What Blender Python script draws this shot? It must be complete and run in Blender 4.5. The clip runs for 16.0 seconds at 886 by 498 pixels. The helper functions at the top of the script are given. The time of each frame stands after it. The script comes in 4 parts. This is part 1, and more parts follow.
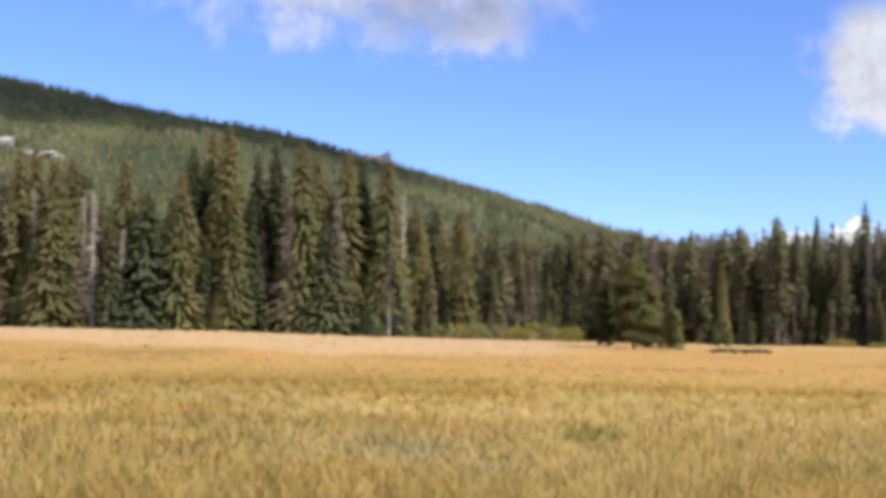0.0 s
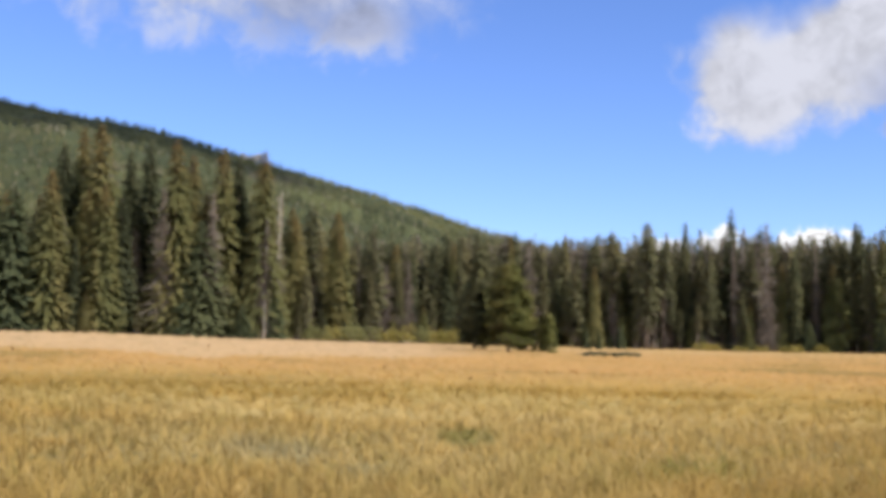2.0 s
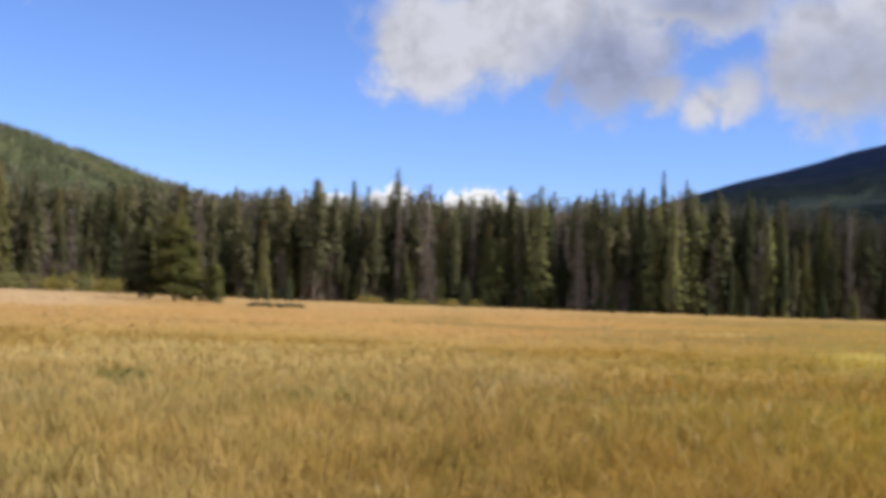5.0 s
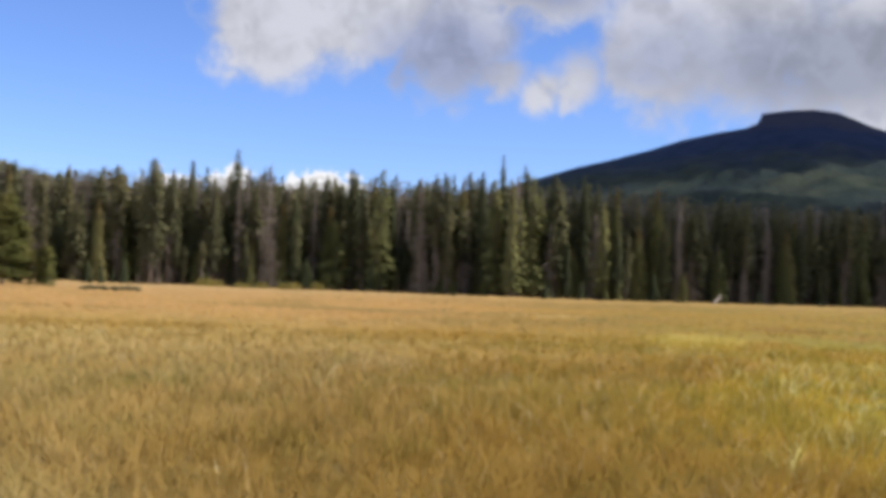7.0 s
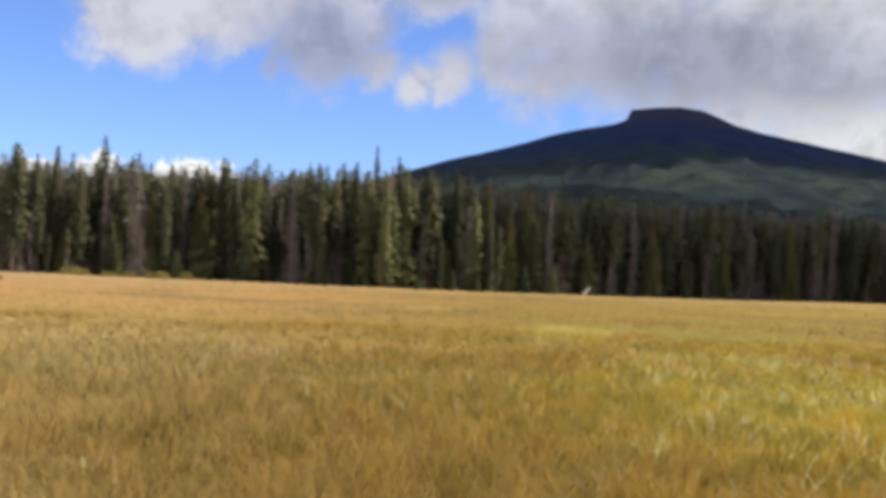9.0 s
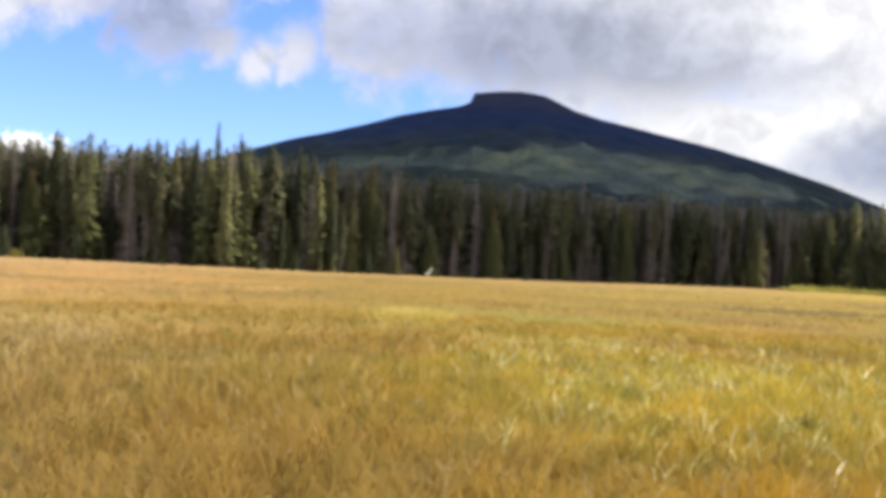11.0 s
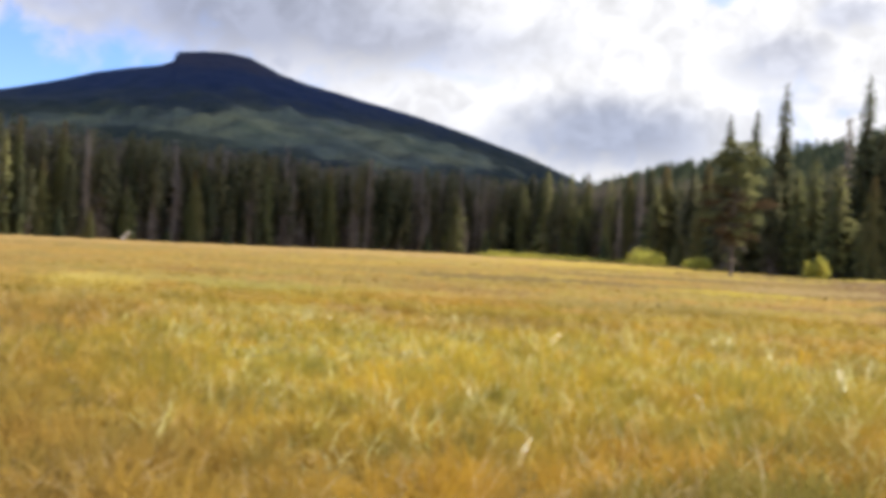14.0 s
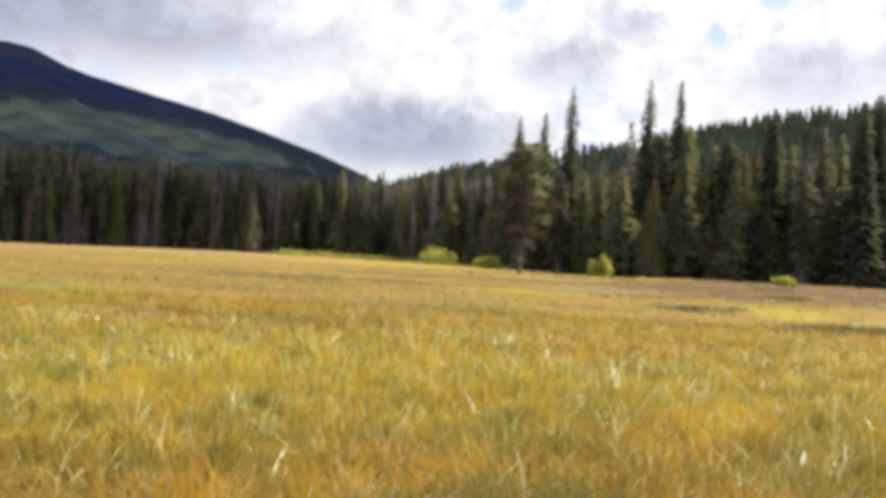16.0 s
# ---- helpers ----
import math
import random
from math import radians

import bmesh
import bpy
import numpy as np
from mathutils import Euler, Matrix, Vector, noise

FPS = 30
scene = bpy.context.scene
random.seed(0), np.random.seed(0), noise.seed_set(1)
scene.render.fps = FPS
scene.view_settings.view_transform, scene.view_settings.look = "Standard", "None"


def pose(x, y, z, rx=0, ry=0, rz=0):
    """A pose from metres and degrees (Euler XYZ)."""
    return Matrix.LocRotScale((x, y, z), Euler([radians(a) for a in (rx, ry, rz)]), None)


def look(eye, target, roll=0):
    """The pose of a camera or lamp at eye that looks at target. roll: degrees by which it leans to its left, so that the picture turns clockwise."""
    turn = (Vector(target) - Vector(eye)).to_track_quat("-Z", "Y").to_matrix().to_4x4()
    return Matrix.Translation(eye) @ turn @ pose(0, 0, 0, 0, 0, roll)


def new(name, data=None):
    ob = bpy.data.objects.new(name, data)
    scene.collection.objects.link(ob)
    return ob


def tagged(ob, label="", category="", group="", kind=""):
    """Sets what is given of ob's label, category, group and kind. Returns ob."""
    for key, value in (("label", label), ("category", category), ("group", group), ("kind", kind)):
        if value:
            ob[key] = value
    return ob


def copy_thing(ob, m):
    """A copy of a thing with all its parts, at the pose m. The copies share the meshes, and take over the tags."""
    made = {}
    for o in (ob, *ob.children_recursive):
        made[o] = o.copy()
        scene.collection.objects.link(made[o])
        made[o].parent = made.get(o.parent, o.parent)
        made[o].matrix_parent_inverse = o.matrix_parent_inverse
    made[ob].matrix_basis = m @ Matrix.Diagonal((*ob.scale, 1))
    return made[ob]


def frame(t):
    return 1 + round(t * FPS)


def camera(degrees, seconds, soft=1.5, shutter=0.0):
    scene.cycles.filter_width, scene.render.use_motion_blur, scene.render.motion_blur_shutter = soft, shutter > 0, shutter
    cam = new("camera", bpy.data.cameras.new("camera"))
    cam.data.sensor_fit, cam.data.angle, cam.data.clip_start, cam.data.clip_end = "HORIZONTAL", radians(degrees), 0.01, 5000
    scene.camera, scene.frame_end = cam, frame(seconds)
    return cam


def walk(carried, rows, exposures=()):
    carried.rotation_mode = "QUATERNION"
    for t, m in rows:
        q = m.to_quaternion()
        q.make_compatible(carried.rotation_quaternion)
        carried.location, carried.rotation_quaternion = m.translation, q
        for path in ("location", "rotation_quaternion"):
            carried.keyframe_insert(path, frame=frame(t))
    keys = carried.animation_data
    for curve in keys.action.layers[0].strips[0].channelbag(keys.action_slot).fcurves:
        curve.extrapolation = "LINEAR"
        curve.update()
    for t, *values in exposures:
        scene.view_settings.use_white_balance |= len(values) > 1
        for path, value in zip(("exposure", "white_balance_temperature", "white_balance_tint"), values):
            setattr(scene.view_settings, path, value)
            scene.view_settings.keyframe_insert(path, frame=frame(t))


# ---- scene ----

# ================= camera =================
cam = camera(40.73, 16.0, soft=4.8, shutter=0.6)
ROWS = [
    (0.0, 0.18, 3.00, 1.60, 93.70, -0.58, 0.84),
    (0.5, 0.18, 3.00, 1.60, 93.74, -0.61, -0.32),
    (1.0, 0.18, 2.90, 1.60, 93.78, -0.76, -1.65),
    (1.5, 0.17, 2.82, 1.60, 93.84, -0.83, -3.29),
    (2.0, 0.16, 2.69, 1.60, 93.90, -0.84, -5.09),
    (2.5, 0.13, 2.11, 1.60, 93.59, -0.98, -7.16),
    (3.0, 0.08, 1.32, 1.60, 93.19, -1.46, -9.49),
    (3.5, 0.05, 0.82, 1.60, 92.76, -1.71, -12.18),
    (4.0, 0.03, 0.46, 1.60, 92.49, -1.82, -15.14),
    (4.5, 0.01, 0.19, 1.60, 92.24, -2.00, -18.05),
    (5.0, 0.00, 0.03, 1.60, 91.97, -1.94, -20.78),
    (7.5, -0.10, -0.20, 1.60, 91.36, -2.12, -29.87),
    (8.0, -0.12, -0.22, 1.60, 91.31, -2.24, -31.35),
    (8.5, -0.12, -0.22, 1.60, 91.26, -2.35, -32.83),
    (9.0, -0.10, -0.20, 1.60, 91.21, -2.45, -34.49),
    (11.5, 0.36, 0.38, 1.60, 90.45, -3.03, -43.84),
    (12.0, 0.46, 0.45, 1.60, 90.27, -3.09, -45.55),
    (12.5, 0.56, 0.52, 1.60, 90.06, -3.14, -47.28),
    (13.0, 0.74, 0.64, 1.60, 89.84, -3.21, -49.02),
    (13.5, 1.03, 0.76, 1.60, 89.72, -3.25, -51.84),
    (14.0, 1.24, 0.80, 1.60, 89.72, -3.38, -56.16),
    (14.5, 1.41, 0.80, 1.60, 89.84, -3.42, -60.49),
    (15.0, 1.56, 0.79, 1.60, 89.90, -3.40, -63.41),
    (15.5, 1.70, 0.80, 1.60, 90.04, -3.45, -64.97),
    (16.0, 1.82, 0.82, 1.60, 90.24, -3.47, -65.98),
]
EXPOSURES = [(0.0, 1.25), (1.5, 1.17), (2.5, 1.08), (3.5, 1.07), (5.0, 0.95), (9.0, 1.0), (11.5, 1.4), (12.5, 1.36), (16.0, 1.37)]
walk(cam, [(t, pose(x, y, z, rx, ry, rz)) for t, x, y, z, rx, ry, rz in ROWS], EXPOSURES)

# ================= sun and sky =================
SUN_AZ, SUN_EL = 129.0, 41.0      # degrees clockwise from +y, degrees up


def toward(az, el, d=1.0):
    a, e = radians(az), radians(el)
    return Vector((math.sin(a) * math.cos(e), math.cos(a) * math.cos(e), math.sin(e))) * d


sun_data = bpy.data.lights.new("sun", "SUN")
sun_data.energy, sun_data.angle, sun_data.color = 2.85, radians(0.55), (1.0, 0.93, 0.82)
sun = new("sun", sun_data)
sun.matrix_world = look(toward(SUN_AZ, SUN_EL, 50), (0, 0, 0))


class Nodes:
    """A short way to write node trees as sums."""

    def __init__(self, tree):
        self.t = tree

    def make(self, kind, **sets):
        n = self.t.nodes.new(kind)
        for k, v in sets.items():
            if k == "operation":
                n.operation = v
            elif k == "blend":
                n.data_type, n.blend_type = "RGBA", v
            elif k == "dims":
                n.noise_dimensions = v
        return n

    def put(self, sock, v):
        if isinstance(v, bpy.types.NodeSocket):
            self.t.links.new(v, sock)
        elif v is not None:
            sock.default_value = v

    def m(self, op, a, b=None, c=None):
        n = self.make("ShaderNodeMath", operation=op)
        for i, v in enumerate((a, b, c)):
            self.put(n.inputs[i], v)
        return n.outputs[0]

    def add(self, a, b): return self.m("ADD", a, b)
    def sub(self, a, b): return self.m("SUBTRACT", a, b)
    def mul(self, a, b): return self.m("MULTIPLY", a, b)

    def step(self, v, lo, hi, out0=0.0, out1=1.0):
        n = self.t.nodes.new("ShaderNodeMapRange")
        n.interpolation_type = "SMOOTHSTEP"
        for i, x in enumerate((v, lo, hi, out0, out1)):
            self.put(n.inputs[i], x)
        return n.outputs[0]

    def noise(self, vec, scale, detail=4.0, rough=0.55, distort=0.0):
        n = self.t.nodes.new("ShaderNodeTexNoise")
        self.put(n.inputs["Vector"], vec)
        n.inputs["Scale"].default_value, n.inputs["Detail"].default_value = scale, detail
        n.inputs["Roughness"].default_value, n.inputs["Distortion"].default_value = rough, distort
        return n.outputs[0]

    def mix(self, f, a, b, blend="MIX"):
        n = self.make("ShaderNodeMix", blend=blend)
        self.put(n.inputs[0], f)
        self.put(n.inputs[6], a if isinstance(a, bpy.types.NodeSocket) else (*a, 1))
        self.put(n.inputs[7], b if isinstance(b, bpy.types.NodeSocket) else (*b, 1))
        return n.outputs[2]

    def scaled(self, vec, s):
        n = self.t.nodes.new("ShaderNodeMapping")
        self.put(n.inputs[0], vec)
        n.inputs[3].default_value = s
        return n.outputs[0]


world = bpy.data.worlds.new("sky")
scene.world = world
world.use_nodes = True
wt = world.node_tree
wt.nodes.clear()
W = Nodes(wt)
sky = wt.nodes.new("ShaderNodeTexSky")
sky.sky_type, sky.sun_disc = "NISHITA", False
sky.sun_elevation, sky.sun_rotation = radians(SUN_EL), radians(SUN_AZ)
sky.altitude, sky.air_density, sky.dust_density, sky.ozone_density = 1500, 1.0, 0.3, 2.5
way = wt.nodes.new("ShaderNodeTexCoord").outputs["Generated"]
sep = wt.nodes.new("ShaderNodeSeparateXYZ")
wt.links.new(way, sep.inputs[0])
az = W.mul(W.m("ARCTAN2", sep.outputs[0], sep.outputs[1]), 180 / math.pi)
el = W.mul(W.m("ARCSINE", sep.outputs[2]), 180 / math.pi)
wide = W.sub(W.noise(way, 16.0, 2.0, 0.5), 0.5)
fine = W.sub(W.noise(way, 38.0, 6.0, 0.6, 0.4), 0.5)
other = W.sub(W.noise(W.scaled(way, (1.3, 1.2, 1.5)), 17.0, 3.0, 0.55), 0.5)
az_w = W.add(az, W.add(W.mul(wide, 3.4), W.mul(fine, 2.0)))
el_w = W.add(el, W.add(W.mul(other, 2.0), W.mul(fine, 1.8)))
billow = W.add(W.mul(wide, 1.2), W.mul(fine, 1.4))


def puff(a, e, w, h, deep=1.0):
    """How deep a direction lies in an oval cloud of that middle and half size, in degrees."""
    dx, dy = W.m("DIVIDE", W.sub(az_w, a), w), W.m("DIVIDE", W.sub(el_w, e), h)
    return W.mul(W.sub(1.0, W.m("SQRT", W.add(W.mul(dx, dx), W.mul(dy, dy)))), deep)


def puffs(rows):
    out = None
    for r in rows:
        p = puff(*r)
        out = p if out is None else W.m("SMOOTH_MAX", out, p, 0.15)
    return out


banks = puffs([(-4.0, 16.6, 10.5, 3.6, 0.6), (0.6, 14.6, 3.4, 1.9, 0.6), (19.7, 11.7, 3.9, 3.2), (23.0, 12.4, 5.0, 2.9), (25.2, 13.4, 3.4, 3.5), (28.4, 11.4, 3.2, 3.3), (30.6, 9.7, 1.5, 1.3, 0.7), (32.8, 9.2, 1.6, 1.2, 0.6), (34.3, 9.5, 1.8, 1.4, 0.7),
               (32.0, 13.9, 5.6, 2.6), (38.4, 10.8, 3.5, 3.6), (42.0, 11.6, 5.5, 4.4), (50, 10.6, 10, 5.0), (55, 6.4, 7.5, 2.6), (62, 12, 20, 7), (84, 11, 24, 10), (64, 5.5, 12, 5),
               # unseen clouds overhead and behind, added for more fill light
               (150, 40, 40, 18), (-110, 32, 55, 22), (70, 62, 60, 18), (-60, 52, 50, 16), (175, 20, 40, 14), (-165, 34, 36, 20)])
cover = W.step(W.add(banks, W.mul(billow, 0.35)), -0.12, 0.46)
rifts = W.step(puffs([(78.3, 10.8, 0.7, 0.7), (80.9, 12.6, 1.4, 0.7), (68.4, 12.1, 1.0, 0.6)]), 0.0, 0.6)
cover = W.mul(cover, W.sub(1.0, W.mul(rifts, 0.45)))
low = W.step(W.add(puffs([(15.3, 3.8, 1.9, 0.95), (18.9, 3.8, 2.2, 1.15), (22.4, 3.8, 2.8, 1.2), (20, 3.2, 6, 0.9)]), W.add(W.mul(fine, 0.6), W.mul(W.sub(W.noise(way, 100.0, 3.0), 0.5), 1.2))), 0.0, 0.3)
grey = W.step(W.add(puffs([(47, 10.6, 11.5, 3.0), (53, 9.6, 8.5, 1.7), (28.2, 10.8, 3.8, 2.6), (32.5, 13.8, 3.5, 1.4), (63.5, 5.6, 6.2, 1.9), (71.6, 9.3, 2.6, 1.2), (74.5, 11.4, 1.7, 0.9), (82.6, 9.4, 3.8, 1.7), (-1, 14.8, 6, 1.3)]),
                    W.mul(billow, 0.45)), -0.4, 0.7)
tone = W.step(W.add(fine, W.mul(other, 0.6)), -0.3, 0.3, 0.74, 1.08)
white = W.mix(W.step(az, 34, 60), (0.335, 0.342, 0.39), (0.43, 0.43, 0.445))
# clouds higher than the view reaches are made brighter, to lighten shaded sides
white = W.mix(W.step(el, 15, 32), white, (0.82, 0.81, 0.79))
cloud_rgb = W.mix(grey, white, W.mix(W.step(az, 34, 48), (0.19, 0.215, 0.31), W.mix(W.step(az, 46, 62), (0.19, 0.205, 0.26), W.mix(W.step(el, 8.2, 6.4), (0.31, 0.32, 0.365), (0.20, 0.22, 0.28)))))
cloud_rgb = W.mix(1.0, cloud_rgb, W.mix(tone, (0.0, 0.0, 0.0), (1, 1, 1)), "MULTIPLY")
SKY = 0.070
blue = W.mix(1.0, sky.outputs[0], (SKY * 0.76, SKY * 0.89, SKY * 1.30), "MULTIPLY")
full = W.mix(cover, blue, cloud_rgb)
full = W.mix(W.mul(low, W.step(az, 25, 27, 1.0, 0.0)), full, (0.50, 0.50, 0.51))
bg = wt.nodes.new("ShaderNodeBackground")
wt.links.new(full, bg.inputs[0])
bg.inputs[1].default_value = 1.0
wt.links.new(bg.outputs[0], wt.nodes.new("ShaderNodeOutputWorld").inputs[0])

# ================= plan of the meadow =================
EDGE_AZ = [-180, -60, -19, -10.5, -4, 4.6, 11, 16, 24, 32, 40, 47, 53, 60, 65, 70, 73, 79, 85, 120, 180]
EDGE_D = [160, 155, 155, 155, 155, 180, 190, 190, 190, 180, 185, 210, 240, 250, 230, 175, 155, 150, 150, 150, 160]
EDGE_Z = [0.3, 0.87, 0.87, 0.57, 0.15, -0.44, -0.80, -0.90, -0.96, -0.88, -0.82, -0.78, -0.49, -0.32, -0.17, 0.01, 0.0, 0.47, 0.58, 0.68, 0.3]


def edge_at(a):
    return np.interp(a, EDGE_AZ, EDGE_D), np.interp(a, EDGE_AZ, EDGE_Z)


def ground_z(x, y):
    """Height of the ground; flat by the camera, rising or falling a little to the forest's edge."""
    x, y = np.asarray(x, float), np.asarray(y, float)
    r, a = np.hypot(x, y), np.degrees(np.arctan2(x, y))
    d, z = edge_at(a)
    k = np.clip(r / d, 0, 1)
    z = z * k * k * (3 - 2 * k) * np.clip(1.6 - r / 1500, 0, 1)
    return z + 0.05 * np.sin(x * 0.21 + 1.3) * np.cos(y * 0.17) * np.clip(r / 30, 0, 1)


def at_az(a, d):
    x, y = d * math.sin(radians(a)), d * math.cos(radians(a))
    return x, y, float(ground_z(x, y))


# ================= meshes =================
def mesh_of(name, verts, tris, mat, smooth=False):
    me = bpy.data.meshes.new(name)
    verts, tris = np.asarray(verts, np.float32).reshape(-1, 3), np.asarray(tris, np.int32).reshape(-1, 3)
    me.vertices.add(len(verts))
    me.vertices.foreach_set("co", verts.ravel())
    me.loops.add(tris.size)
    me.loops.foreach_set("vertex_index", tris.ravel())
    me.polygons.add(len(tris))
    me.polygons.foreach_set("loop_start", np.arange(0, tris.size, 3, dtype=np.int32))
    me.polygons.foreach_set("loop_total", np.full(len(tris), 3, np.int32))
    me.polygons.foreach_set("use_smooth", np.full(len(tris), smooth))
    me.update(calc_edges=True)
    me.validate()
    me.materials.append(mat)
    return me


def leafy(name, verts, tris, mat, lift=0.4):
    """Foliage whose shading follows the crown as a whole, outwards from the trunk."""
    verts, tris = np.asarray(verts, float), np.asarray(tris, int)
    nrm = verts * np.array([1.0, 1.0, 0.0])
    nrm /= np.linalg.norm(nrm, axis=1, keepdims=True) + 0.15
    nrm[:, 2] = lift
    nrm /= np.linalg.norm(nrm, axis=1, keepdims=True)
    a, b, c = (verts[tris[:, k]] for k in range(3))
    back = np.einsum("ij,ij->i", np.cross(b - a, c - a), nrm[tris[:, 0]]) < 0
    tris[back] = tris[back][:, ::-1]
    face = np.cross(verts[tris[:, 1]] - verts[tris[:, 0]], verts[tris[:, 2]] - verts[tris[:, 0]])
    face /= np.linalg.norm(face, axis=1, keepdims=True) + 1e-9
    own = np.zeros_like(verts)
    for k in range(3):
        own[tris[:, k]] = face
    nrm = nrm * 0.72 + own * 0.28
    nrm /= np.linalg.norm(nrm, axis=1, keepdims=True)
    me = mesh_of(name, verts, tris, mat, True)
    me.normals_split_custom_set_from_vertices(nrm.tolist())
    return me


def join(pieces):
    """Many (verts, tris) as one."""
    vs, ts, n = [], [], 0
    for v, t in pieces:
        vs.append(v)
        ts.append(t + n)
        n += len(v)
    return np.concatenate(vs), np.concatenate(ts)


def grid(nu, nv, fn):
    """A sheet of nu x nv points fn(u, v), u and v from 0 to 1."""
    u, v = np.meshgrid(np.linspace(0, 1, nu), np.linspace(0, 1, nv), indexing="ij")
    p = np.stack(fn(u, v), -1).reshape(-1, 3)
    i = (np.arange(nu - 1)[:, None] * nv + np.arange(nv - 1)[None]).ravel()
    t = np.concatenate([np.stack([i, i + nv, i + 1], 1), np.stack([i + 1, i + nv, i + nv + 1], 1)])
    return p, t


def tube(points, radii, sides=7):
    """A tapered tube along points, closed at the end."""
    vs, ts = [], []
    for p, r in zip(points, radii):
        for k in range(sides):
            a = 2 * math.pi * k / sides
            vs.append((p[0] + r * math.cos(a), p[1] + r * math.sin(a), p[2]))
    for i in range(len(points) - 1):
        for k in range(sides):
            a, b = i * sides + k, i * sides + (k + 1) % sides
            ts += [(a, b, a + sides), (b, b + sides, a + sides)]
    vs.append(tuple(points[-1]))
    n, base = len(vs) - 1, (len(points) - 1) * sides
    ts += [(base + k, base + (k + 1) % sides, n) for k in range(sides)]
    return np.array(vs, float), np.array(ts, int)


def spline_noise(x, y, s, seed):
    """Soft noise, about -1 to 1, from a few waves."""
    g = np.random.default_rng(seed)
    out = 0
    for k in range(7):
        a, f, p = g.uniform(0, 6.28), g.uniform(0.5, 1.8) / s, g.uniform(0, 6.28)
        out = out + np.sin((x * np.cos(a) + y * np.sin(a)) * f * 6.28 + p)
    return out / 3.5


# ================= materials =================
def material(name, build, rough=0.8):
    mat = bpy.data.materials.new(name)
    mat.use_nodes = True
    t = mat.node_tree
    t.nodes.clear()
    n = Nodes(t)
    out = t.nodes.new("ShaderNodeOutputMaterial")
    bsdf = t.nodes.new("ShaderNodeBsdfPrincipled")
    bsdf.inputs["Roughness"].default_value = rough
    bsdf.inputs["Specular IOR Level"].default_value = 0.2
    t.links.new(bsdf.outputs[0], out.inputs[0])
    build(n, bsdf, out)
    return mat


def bump(n, bsdf, height, strength, dist):
    b = n.t.nodes.new("ShaderNodeBump")
    b.inputs["Strength"].default_value, b.inputs["Distance"].default_value = strength, dist
    n.put(b.inputs["Height"], height)
    n.t.links.new(b.outputs[0], bsdf.inputs["Normal"])


def island(n):
    return n.t.nodes.new("ShaderNodeNewGeometry").outputs["Random Per Island"]


def place(n):
    return n.t.nodes.new("ShaderNodeNewGeometry").outputs["Position"]


def thin_leaf(n, bsdf, out, col, share):
    """Leaves and blades let part of the light through."""
    tr = n.t.nodes.new("ShaderNodeBsdfTranslucent")
    n.put(tr.inputs[0], col)
    mx = n.t.nodes.new("ShaderNodeMixShader")
    mx.inputs[0].default_value = share
    n.t.links.new(bsdf.outputs[0], mx.inputs[1])
    n.t.links.new(tr.outputs[0], mx.inputs[2])
    n.t.links.new(mx.outputs[0], out.inputs[0])


